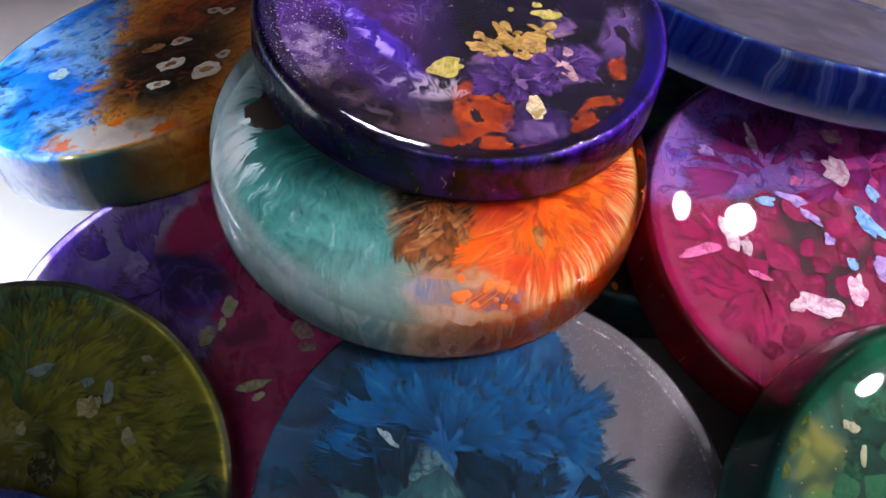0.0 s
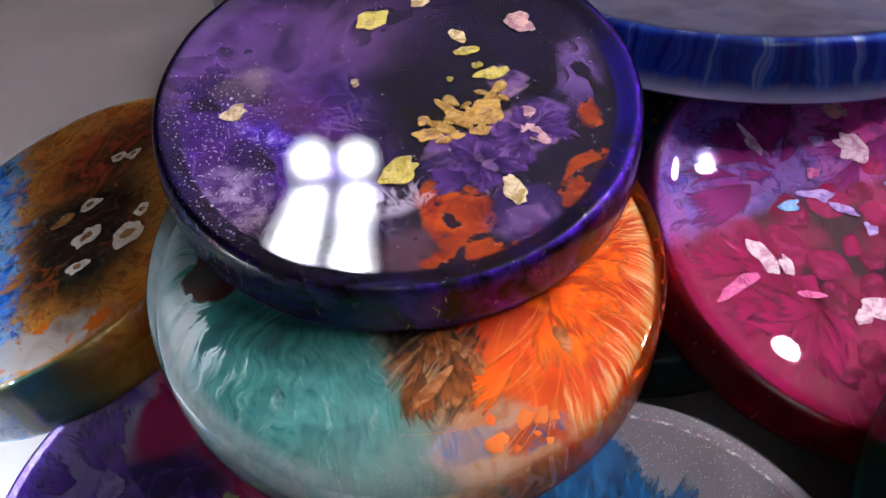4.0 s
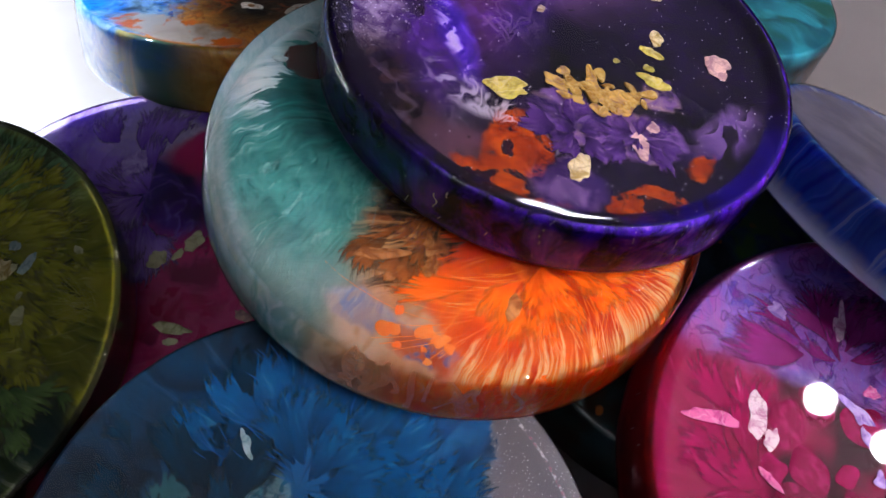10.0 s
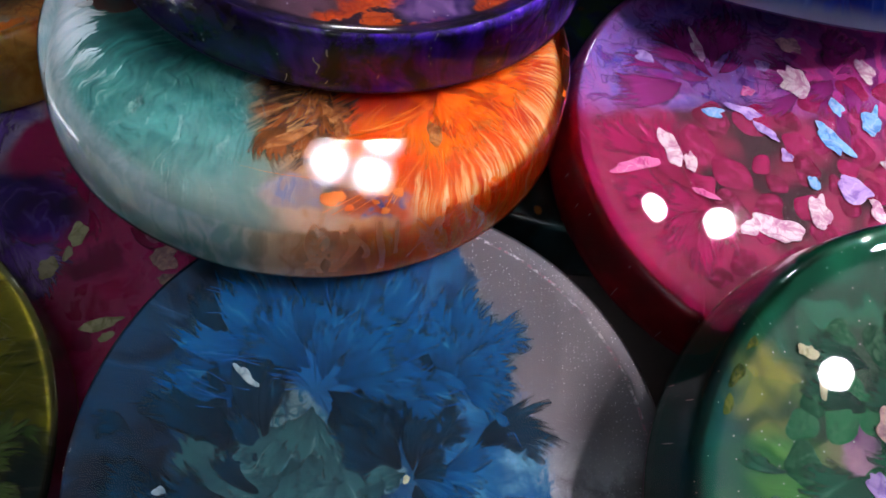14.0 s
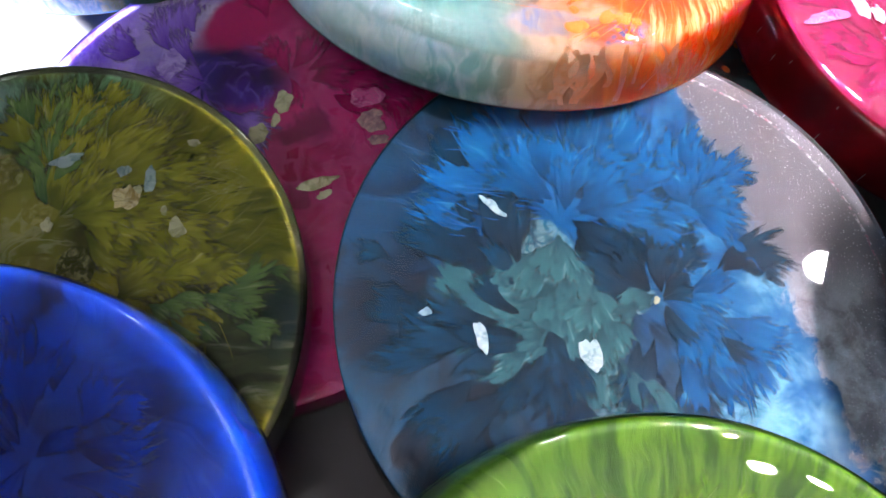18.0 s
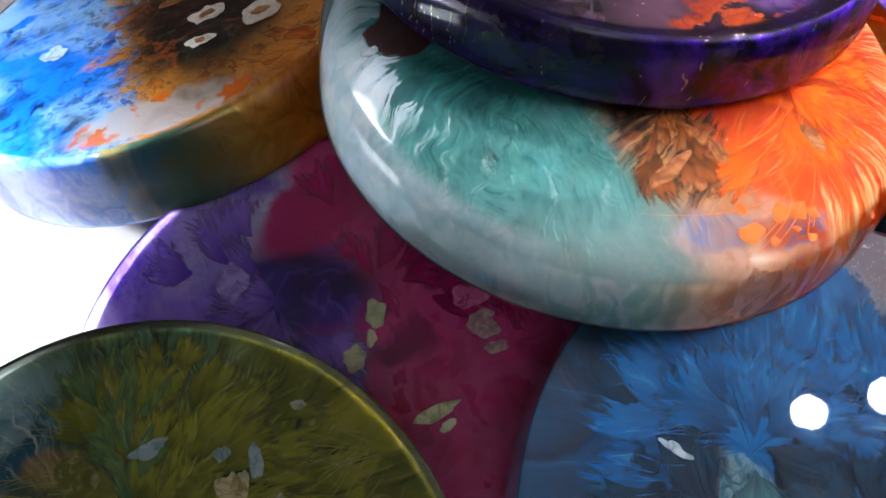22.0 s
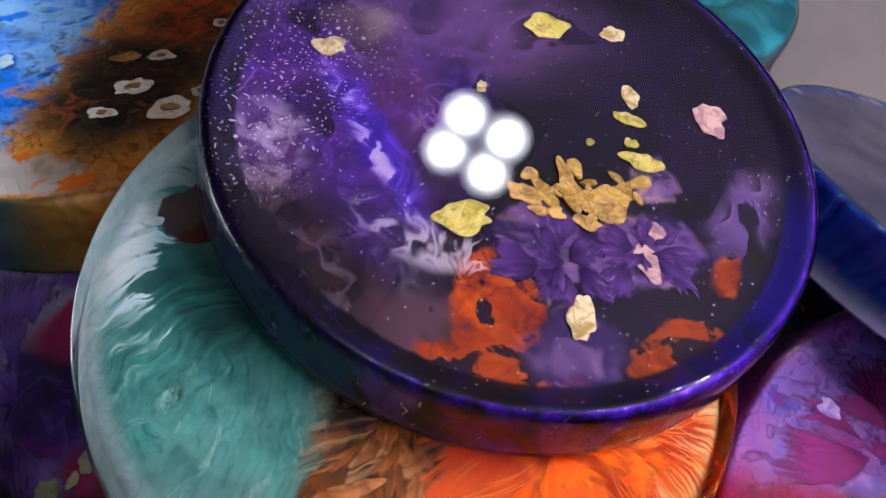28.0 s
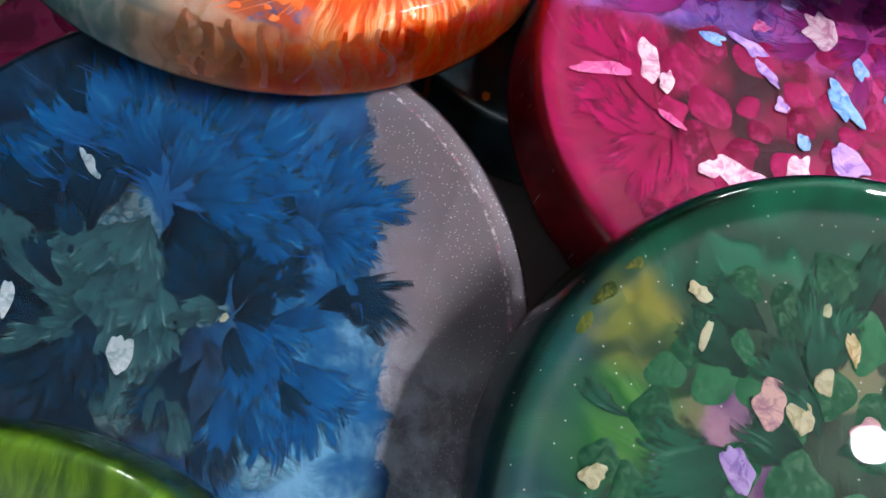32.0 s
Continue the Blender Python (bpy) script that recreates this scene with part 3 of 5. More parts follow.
def pink(p, h):
    r, (x, y, z) = base_fields(p)
    w, w2 = warp(p, 2.6, 0.25), warp(p, 7.0, 0.12, 3.0, 3.0)
    q = warp(p, 3.5, 0.22, 2.0, 4.0)
    lump = cells(q, 5.6, "SMOOTH_F1")
    tone = split(cells(q, 5.6, "F1", "Color"))[0]
    c = mix(mix("#7a0e38", "#b01c5c", tone), "#3a0418", step(lump, 0.3, 0.6))
    s1, h1 = layers(warp(p, 3.0, 0.1), -0.42, -0.3, 2.4, 2.0, 1.2, 5.0)
    h1 = combed(p, -0.42, -0.3, 20.0, 2.0, 5.0, 0.15)
    fan = mix(mix("#880a3c", "#b81864", s1 * 0.5 + (h1 - 0.5) * 1.2 + 0.2), "#f884c0", contrast(h1, 0.6, 0.72) * 0.5)
    c = mix(c, fan, step(x + (noisy(w, 2.5) - 0.5) * 0.25 + y * 0.25, -0.53, -0.45, 1.0, 0.0))
    band = S(node("ShaderNodeTexWave", (("Vector", warp(p, 3.0, 0.5, 3.0, 8.0)), ("Scale", 2.2), ("Distortion", 7.0), ("Detail", 4.0), ("Detail Scale", 1.4))).outputs[1])
    sky = mix(mix("#7a2090", "#4c50c0", contrast(noisy(warp(p, 2.2, 0.7, 4.0, 8.0), 4.0, 8.0, 0.68, 1.2), 0.4, 0.66)), "#c83c98", contrast(noisy(warp(p, 3.0, 0.5, 3.0, 1.0), 3.0, 6.0), 0.46, 0.66))
    v1, e1 = sheets(p, 2.6, 6.0)
    sky = mix(sky, "#b090e0", v1 * 0.5)
    sky = mix(sky, "#3c1060", e1 * 0.5)
    c = mix(c, sky, step(y - x * 0.12 + (noisy(w2, 3.0) - 0.5) * 0.25, 0.18, 0.3))
    c = mix(c, mix("#a01e80", "#e8449c", contrast(band)), blob(w, 0.4, 0.5, 0.3, 0.4, 0, 0.5) * 0.7)
    c = mix(c, mix("#8a0a1c", "#d01838", contrast(noisy(w2, 3.0))), step(r, 0.94, 0.955) * step(y, -0.1, 0.3, 1.0, 0.4))
    c = mix(c, "#ffffff", dots(p, 30.0, 0.06, 0.12) * 0.7)
    return c, 0.0, s1 * 0.4 + h1 * 0.3, 0.4


def navy(p, h):
    r, (x, y, z) = base_fields(p)
    w = warp(p, 3.0, 0.25)
    cloud = noisy(w, 3.0, 5.0)
    c = mix("#343a66", "#6e6c8c", contrast(cloud))
    c = mix(c, "#2f4fa8", contrast(noisy(w, 2.0), 0.5, 0.75) * 0.6)
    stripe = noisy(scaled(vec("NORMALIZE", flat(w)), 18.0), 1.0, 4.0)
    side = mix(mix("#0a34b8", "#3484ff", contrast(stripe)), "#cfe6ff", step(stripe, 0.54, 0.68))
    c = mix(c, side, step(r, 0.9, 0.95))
    # glow of light gathered at the side's lower edge, painted nearly white
    lit_foot = step(z + (stripe - 0.5) * 0.08, 0.03, 0.1, 1.0, 0.0) * step(r, 0.9, 0.95)
    c = mix(c, "#e6f0fa", lit_foot)
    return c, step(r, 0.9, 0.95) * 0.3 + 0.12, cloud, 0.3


def cyan(p, h):
    w = warp(p, 3.0, 0.3)
    s1, h1 = layers(w, 0.2, 0.1, 2.4, 2.0, 1.0, 3.0)
    c = mix("#12586a", "#38a4b4", s1)
    return mix(c, "#1c5c4c", contrast(noisy(w, 2.5), 0.5, 0.7)), 0.1, h1, 0.4


def dark(p, h):
    w = warp(p, 4.0, 0.25)
    n = noisy(w, 4.0, 5.0)
    c = mix("#142426", "#345a62", contrast(n))
    c = mix(c, "#c4702a", dots(warp(p, 6.0, 0.1), 9.0, 0.2, 0.3))
    return mix(c, "#4a7a1c", contrast(noisy(w, 2.2), 0.56, 0.66) * 0.8), 0.0, n, 0.4


def pigment_material(name, pattern, radius, height, glow=0.2, depth=(0.3, 0.0011)):
    mat = begin(name)
    co = S(node("ShaderNodeTexCoord").outputs["Object"])
    p = scaled(co, 1.0 / radius)
    color, clear, relief, strength = pattern(p, height / radius)
    grain = noisy(p, 60.0, 3.0)
    bump = node("ShaderNodeBump", (("Strength", strength), ("Distance", 0.0012), ("Height", relief + grain * 0.08)))
    nrm = S(bump.outputs[0])
    body = S(node("ShaderNodeBsdfPrincipled", (("Base Color", color), ("Roughness", 0.5), ("Specular IOR Level", 0.25), ("Normal", nrm),
                                                   ("Subsurface Weight", depth[0]), ("Subsurface Radius", (1.0, 0.8, 0.7)), ("Subsurface Scale", depth[1]))).outputs[0])
    through_light = S(node("ShaderNodeBsdfTranslucent", (("Color", color), ("Normal", nrm))).outputs[0])
    body = shade(body, through_light, glow)
    if isinstance(clear, S):
        body = shade(body, S(node("ShaderNodeBsdfTransparent", (("Color", mix(color, "#ffffff", 0.55)),)).outputs[0]), clear)
    finish(body)
    return mat


def clear_material():
    mat = begin("clear_resin")
    co = S(node("ShaderNodeTexCoord").outputs["Object"])
    smear = noisy(co, 90.0, 4.0)
    bump = node("ShaderNodeBump", (("Strength", 0.02), ("Distance", 0.0003), ("Height", noisy(co, 130.0, 2.0))))
    gloss = S(node("ShaderNodeBsdfGlossy", (("Color", (1, 1, 1, 1)), ("Roughness", step(smear, 0.5, 0.85, 0.012, 0.06)), ("Normal", S(bump.outputs[0])))).outputs[0])
    f = S(node("ShaderNodeFresnel", (("IOR", 1.5), ("Normal", S(bump.outputs[0])))).outputs[0])
    pass_on = S(node("ShaderNodeBsdfTransparent", (("Color", (0.985, 0.99, 0.99, 1)),)).outputs[0])
    finish(shade(pass_on, gloss, f))
    return mat


def flake_material(name, light, shadow, vein):
    mat = begin(name)
    co = S(node("ShaderNodeTexCoord").outputs["Object"])
    rnd = S(node("ShaderNodeObjectInfo").outputs["Random"])
    q = vec("ADD", scaled(co, 260.0), pack(rnd * 9.0, rnd * 5.0, 0.0))
    n = noisy(q, 1.0, 4.0, 0.6, 1.5)
    c = mix(shadow, light, contrast(n, 0.35, 0.55))
    c = mix(c, vein, fold(noisy(vec("ADD", q, (3, 1, 0)), 0.8, 3.0, 0.5, 1.0)) * 0.4)
    bump = node("ShaderNodeBump", (("Strength", 0.15), ("Distance", 0.0004), ("Height", n)))
    finish(S(node("ShaderNodeBsdfPrincipled", (("Base Color", c), ("Roughness", 0.5), ("Specular IOR Level", 0.15), ("Normal", S(bump.outputs[0])))).outputs[0]))
    return mat


CLEAR = clear_material()
FLAKES = {
    "cream": flake_material("cream_flake", "#e8dcae", "#b49a58", "#8a7440"),
    "yellow": flake_material("yellow_flake", "#d2c864", "#a0923c", "#eee8b4"),
    "ochre": flake_material("ochre_flake", "#d8b464", "#9a7630", "#6a4a78"),
    "pinkish": flake_material("pinkish_flake", "#dcb8ae", "#b08a90", "#8a5a80"),
    "white": flake_material("white_flake", "#e2d6da", "#c490ae", "#a04a80"),
    "blue": flake_material("blue_flake", "#7ec0ee", "#4a8cd0", "#c8e0f4"),
    "lilac": flake_material("lilac_flake", "#b9a0dc", "#8a70c0", "#dccdf0"),
    "rosy": flake_material("rosy_flake", "#e070a8", "#b83a80", "#f4b8d4"),
    "ring": flake_material("ring_flake", "#efe6dc", "#d8c8b8", "#c89a70"),
    "tan": flake_material("tan_flake", "#bc8450", "#8c562a", "#6c3814"),
    "pale": flake_material("pale_flake", "#d8d8b0", "#a8a878", "#c8c8a8"),
    "mist": flake_material("mist_flake", "#b4c8c8", "#88a4a8", "#dce8e8"),
}

# ---- discs: base point, lean in x and y, radius, height ----
PUCKS = {
    "teal": (-0.0035, 0.1255, 0.0422, 0.1247, 0.0265, 0.0511, 0.0140),
    "purple": (0.0039, 0.1553, 0.0552, 0.1248, 0.0265, 0.0504, 0.0126),
    "violet": (-0.0572, 0.0857, 0.0098, -0.0342, -0.2163, 0.05, 0.013),
    "amber": (-0.082, 0.1723, 0.0171, -0.1828, 0.2399, 0.0507, 0.0170),
    "blue": (0.0095, 0.0481, 0.0133, 0.1271, -0.2454, 0.0501, 0.017),
    "olive": (-0.0932, 0.0517, 0.0136, -0.0382, -0.2199, 0.0501, 0.0126),
    "royal": (-0.0948, 0.0033, 0.0162, 0.0095, -0.3136, 0.051, 0.017),
    "lime": (0.0046, -0.0255, 0.0159, 0.1614, -0.2878, 0.051, 0.0169),
    "green": (0.1042, 0.0399, 0.0197, 0.1062, -0.343, 0.0501, 0.0181),
    "pink": (0.0952, 0.1164, 0.0179, 0.1601, -0.1466, 0.0509, 0.0139),
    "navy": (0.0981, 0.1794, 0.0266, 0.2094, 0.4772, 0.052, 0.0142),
    "cyan": (0.0114, 0.25, 0.019, 0.1541, 0.1746, 0.0507, 0.0165),
    "dark": (0.052, 0.1481, 0.006, 0.1172, 0.0205, 0.0507, 0.016),
}
# outline of a disc: share of its radius and of its height; the face is a little dished inside a raised lip
SHELL = ((0.985, 0.0), (0.998, 0.02), (1.0, 0.06), (0.999, 0.2), (0.996, 0.4), (0.992, 0.6), (0.987, 0.76), (0.982, 0.87), (0.977, 0.925), (0.97, 0.962), (0.961, 0.986), (0.951, 0.998),
         (0.94, 1.0), (0.925, 0.999), (0.905, 0.996), (0.88, 0.991), (0.85, 0.986), (0.81, 0.981), (0.77, 0.977), (0.72, 0.974), (0.66, 0.972), (0.6, 0.971), (0.5, 0.971), (0.3, 0.971), (0.02, 0.971))
DOME = SHELL[:8] + ((0.976, 0.915), (0.966, 0.95), (0.952, 0.972), (0.934, 0.984), (0.91, 0.991), (0.88, 0.9955), (0.84, 0.998), (0.78, 0.9993), (0.7, 1.0), (0.5, 1.0), (0.3, 1.0), (0.02, 1.0))
LEVEL = SHELL[:13] + ((0.93, 1.0), (0.925, 1.0), (0.92, 1.0), (0.6, 1.0), (0.3, 1.0), (0.02, 1.0))
FLAT_FACE = ((0.955, 0.0), (0.975, 0.03), (0.985, 0.12), (0.992, 0.5), (0.998, 0.9), (0.998, 0.955), (0.993, 0.985), (0.984, 0.998), (0.974, 1.0), (0.971, 1.0), (0.968, 1.0), (0.6, 1.0), (0.02, 1.0))
LABELS = {
    "purple": "dark purple resin disc with gold flakes lying on another disc",
    "teal": "clear resin disc, half teal and half orange, on the pile",
    "violet": "magenta and violet marbled resin disc on the white table",
    "amber": "blue, brown and amber resin disc with pale ring cells",
    "blue": "clear resin disc with a blue flower of fibrous pigment",
    "olive": "olive green resin disc with fibres and cream flakes",
    "royal": "royal blue resin disc with faint petal pattern",
    "lime": "lime green resin disc with paler streaks",
    "green": "translucent emerald green resin disc with beige flakes inside",
    "pink": "crimson pink resin disc with white and blue flakes",
    "navy": "pale lavender resin disc with a deep blue edge",
    "cyan": "teal blue resin disc leaning behind the pile",
    "dark": "near black resin disc with orange specks under the pile",
}
PATTERN = {"purple": purple, "teal": teal, "violet": violet, "amber": amber, "blue": blue, "olive": olive, "royal": royal,
           "lime": lime, "green": green, "pink": pink, "navy": navy, "cyan": cyan, "dark": dark}
FLAT = ("blue", "olive", "violet")
# flakes in each disc: place on the face, half sizes, turn, kind
SPECKS = {
    "purple": ((-0.01, 0.47, 0.085, 0.055, 12, "yellow"), (0.22, 0.54, 0.05, 0.036, 0, "cream"), (0.32, 0.27, 0.033, 0.05, 20, "cream"), (0.33, 0.17, 0.052, 0.03, 0, "yellow"),
               (0.35, 0.07, 0.024, 0.022, 0, "yellow"), (0.6, 0.29, 0.065, 0.065, 0, "pinkish"), (-0.16, 0.1, 0.018, 0.022, 0, "cream"), (0.06, -0.18, 0.028, 0.024, 0, "ochre"),
               (0.06, -0.26, 0.05, 0.038, -20, "ochre"), (0.14, -0.3, 0.06, 0.02, 8, "ochre"), (0.18, -0.16, 0.028, 0.09, 30, "ochre"), (0.3, -0.2, 0.08, 0.065, 10, "ochre"),
               (0.4, 0.01, 0.07, 0.038, 10, "yellow"), (-0.09, -0.41, 0.09, 0.055, 28, "yellow"), (0.3, -0.61, 0.042, 0.075, 8, "cream"), (0.22, 0.02, 0.016, 0.014, 0, "yellow")),
    "purple_more": ((-0.66, 0.06, 0.055, 0.04, 20, "cream"), (0.46, -0.36, 0.035, 0.075, 35, "pinkish"), (0.47, -0.24, 0.03, 0.03, 20, "pinkish"), (0.26, -0.29, 0.045, 0.028, 0, "ochre")),
    "teal": ((0.44, -0.53, 0.032, 0.055, 20, "tan"), (-0.05, -0.6, 0.1, 0.025, 32, "tan"), (0.05, -0.46, 0.05, 0.02, -35, "tan"), (0.02, -0.66, 0.03, 0.02, 60, "tan"), (0.12, -0.55, 0.025, 0.05, 15, "tan"), (-0.84, -0.02, 0.03, 0.02, 30, "mist")),
    "violet": ((0.13, 0.28, 0.04, 0.05, 0, "pale"), (0.03, 0.14, 0.05, 0.04, 30, "pale"), (0.27, -0.1, 0.09, 0.025, 15, "pale"), (0.3, -0.15, 0.03, 0.02, 30, "pale"),
               (0.47, 0.28, 0.07, 0.05, 0, "rosy"), (0.49, 0.17, 0.06, 0.05, 10, "pinkish"), (0.52, 0.08, 0.05, 0.02, 0, "pinkish"), (0.1, 0.2, 0.02, 0.03, 0, "pale"), (-0.35, 0.5, 0.05, 0.08, 10, "lilac")),
    "amber": ((0.21, -0.18, 0.09, 0.075, 20, "ring"), (0.44, -0.29, 0.11, 0.09, 10, "ring"), (0.19, -0.38, 0.07, 0.05, 0, "ring"), (0.19, 0.07, 0.07, 0.05, 20, "ring"),
              (-0.48, -0.12, 0.07, 0.07, 0, "mist"), (0.31, 0.39, 0.05, 0.05, 0, "ring"), (0.5, -0.15, 0.05, 0.05, 0, "ring"), (0.4, 0.36, 0.05, 0.04, 0, "ring"), (0.05, 0.03, 0.07, 0.05, 30, "tan")),
    "blue": ((0.08, 0.01, 0.018, 0.02, 0, "pale"), (-0.52, -0.13, 0.03, 0.08, 20, "mist"), (-0.48, 0.34, 0.06, 0.018, -40, "mist"), (-0.45, 0.31, 0.05, 0.015, -30, "mist"), (-0.7, -0.05, 0.03, 0.02, 0, "mist"), (-0.16, -0.18, 0.05, 0.09, 20, "mist")),
    "olive": ((0.34, 0.41, 0.05, 0.05, 0, "cream"), (0.42, 0.48, 0.025, 0.05, 0, "mist"), (0.32, 0.52, 0.025, 0.025, 0, "mist"), (0.53, 0.28, 0.03, 0.04, 10, "pale"),
              (0.06, 0.32, 0.022, 0.03, 0, "pale"), (0.57, 0.62, 0.022, 0.018, 0, "pale"), (-0.26, 0.32, 0.02, 0.03, 0, "white"), (0.1, 0.58, 0.06, 0.025, 10, "mist"), (0.38, 0.44, 0.015, 0.02, 0, "pale"), (0.48, 0.35, 0.012, 0.02, 0, "pale")),
    "royal": ((-0.05, 0.48, 0.05, 0.13, 10, "white"), (0.12, 0.62, 0.05, 0.03, 0, "lilac")),
    "green": ((-0.54, 0.51, 0.05, 0.03, -20, "pale"), (-0.19, 0.57, 0.02, 0.025, 0, "pale"), (-0.1, 0.49, 0.025, 0.07, 25, "cream"), (-0.16, 0.38, 0.04, 0.05, -20, "pale"),
              (-0.01, 0.28, 0.07, 0.06, 10, "pinkish"), (-0.34, 0.09, 0.05, 0.1, 30, "lilac"), (-0.29, 0.28, 0.07, 0.09, 10, "pinkish"), (-0.7, -0.03, 0.05, 0.04, 20, "pale"), (-0.2, 0.27, 0.05, 0.06, 0, "pale"), (-0.5, 0.4, 0.02, 0.06, -10, "pale"), (0.15, 0.35, 0.05, 0.03, 0, "cream")),
    "pink": ((-0.54, -0.03, 0.05, 0.1, 30, "white"), (-0.46, -0.1, 0.035, 0.05, 20, "white"), (-0.35, 0.5, 0.03, 0.08, 15, "white"), (0.1, 0.38, 0.07, 0.1, 10, "white"), (0.1, 0.59, 0.07, 0.05, -30, "pinkish"),
             (-0.24, -0.37, 0.06, 0.04, 40, "white"), (-0.12, -0.38, 0.1, 0.06, -10, "white"), (0.07, -0.28, 0.06, 0.08, 10, "white"), (0.2, 0.1, 0.05, 0.11, 30, "blue"), (0.26, 0.27, 0.03, 0.06, 20, "blue"),
             (-0.33, 0.17, 0.06, 0.025, 10, "blue"), (-0.17, 0.19, 0.08, 0.03, -15, "lilac"), (0.25, -0.14, 0.09, 0.06, -20, "lilac")),
    "pink_more": ((0.35, -0.25, 0.03, 0.08, 20, "white"), (-0.1, 0.1, 0.08, 0.025, -40, "lilac"), (-0.68, -0.13, 0.13, 0.025, 12, "rosy"), (0.08, -0.14, 0.03, 0.04, 0, "blue"), (-0.15, 0.3, 0.03, 0.03, 0, "rosy"),
                  (-0.05, 0.45, 0.04, 0.03, 0, "lilac"), (0.42, 0.2, 0.05, 0.08, -20, "blue"), (0.5, -0.05, 0.06, 0.1, 15, "white"), (-0.42, -0.24, 0.06, 0.02, -20, "rosy"), (-0.6, 0.42, 0.05, 0.03, -30, "lilac"), (-0.02, -0.02, 0.03, 0.03, 0, "lilac"), (0.45, 0.5, 0.04, 0.08, 10, "white")),
}


def seat(c):
    n = Vector((c[3], c[4], 1)).normalized()
    u = Vector((0, 1, 0)).cross(n).normalized()
    v = n.cross(u)
    m = Matrix((u, v, n)).transposed().to_4x4()
    m.translation = c[:3]
    return m


def lathe(rings, seg=144):
    bm = bmesh.new()
    loops = []
    for r, z in rings:
        loops.append([bm.verts.new((r * math.cos(6.283185307 * i / seg), r * math.sin(6.283185307 * i / seg), z)) for i in range(seg)])
    for a, b in zip(loops, loops[1:]):
        for i in range(seg):
            bm.faces.new((a[i], a[(i + 1) % seg], b[(i + 1) % seg], b[i]))
    bm.faces.new(loops[0][::-1])
    bm.faces.new(loops[-1])
    for f in bm.faces:
        f.smooth = True
    return bm


def part(name, bm, material, parent, label=""):
    me = bpy.data.meshes.new(name)
    bm.to_mesh(me)
    bm.free()
    me.materials.append(material)
    ob = new(name, me)
    ob.parent = parent
    return tagged(ob, label)


def flake_shape(rx, ry, turn, thick, seed, torn=0.0):
    """A thin flake with a lobed, torn outline, drawn-out tips and a slightly raised middle."""
    rnd = random.Random(seed)
    bm = bmesh.new()
    count = 72
    lobes = [(j, rnd.uniform(0.03, 0.15) * (2 / j) ** 0.9, rnd.uniform(0, 6.28)) for j in range(2, 9)]
    tips = [(rnd.uniform(0, 6.28), rnd.uniform(0.05, 0.3) + torn * rnd.uniform(0.1, 0.6), rnd.choice((8, 16, 40))) for _ in range(rnd.randint(1, 2))]
    jag = [rnd.uniform(-0.015, 0.015) for _ in range(count)]
    ca, sa = math.cos(radians(turn)), math.sin(radians(turn))
    rings = []
    for scale, z in ((1.0, 0.0), (0.97, thick * 0.6), (0.85, thick * 0.9), (0.5, thick)):
        ring = []
        for i in range(count):
            a = 6.283185307 * i / count
            k = scale * (0.95 + sum(m * math.sin(j * a + q) for j, m, q in lobes) + jag[i] + sum(q * max(0.0, math.cos(a - w)) ** e for w, q, e in tips))
            px, py = rx * k * math.cos(a), ry * k * math.sin(a)
            ring.append(bm.verts.new((ca * px - sa * py, sa * px + ca * py, z)))
        rings.append(ring)
    for a, b in zip(rings, rings[1:]):
        for i in range(count):
            bm.faces.new((a[i], a[(i + 1) % count], b[(i + 1) % count], b[i]))
    bm.faces.new(rings[-1])
    bm.faces.new(rings[0][::-1])
    for f in bm.faces:
        f.smooth = True
    return bm


INSET = 0.0005
COVER = {"royal": 0.0014, "lime": 0.0014, "amber": 0.0014, "purple": 0.0022, "pink": 0.0032, "green": 0.003, "olive": 0.0009, "blue": 0.0013, "teal": 0.0014, "violet": 0.0009, "navy": 0.0012, "cyan": 0.0012, "dark": 0.0012}
FLAKE_SIZE = {"amber": 0.85, "green": 0.72, "pink": 0.88, "blue": 0.7}
GLOW = {"teal": 0.3, "amber": 0.35, "purple": 0.25, "navy": 0.45, "pink": 0.25, "violet": 0.3}


def core_profile(key):
    """The pigment fills the disc's side up to the lip and lies deeper under the face."""
    face = 1 - COVER.get(key, INSET) / PUCKS[key][6]
    if key in FLAT:
        return ((0.95, 0.02), (0.972, 0.05), (0.982, 0.14), (0.989, 0.5), (0.997, face - 0.03), (0.9965, face - 0.003), (0.99, face), (0.988, face), (0.985, face), (0.6, face), (0.02, face))
    if key == "teal":
        return ((0.97, 0.02), (0.99, 0.03), (0.991, 0.2), (0.984, 0.38), (0.97, 0.54), (0.95, 0.67), (0.925, 0.765), (0.895, 0.83), (0.86, 0.868), (0.81, 0.892), (0.75, face), (0.6, face), (0.3, face), (0.02, face))
    lip = max(face, 0.955)
    return ((0.97, 0.02), (0.99, 0.03), (0.991, 0.2), (0.987, 0.4), (0.983, 0.6), (0.978, 0.76), (0.972, 0.87), (0.966, lip - 0.03), (0.957, lip - 0.006), (0.948, lip), (0.938, lip - 0.1 * (lip - face)),
            (0.915, lip - 0.45 * (lip - face)), (0.89, lip - 0.8 * (lip - face)), (0.87, face + 0.03 * (lip - face)), (0.84, face), (0.835, face), (0.83, face), (0.6, face), (0.3, face), (0.02, face))


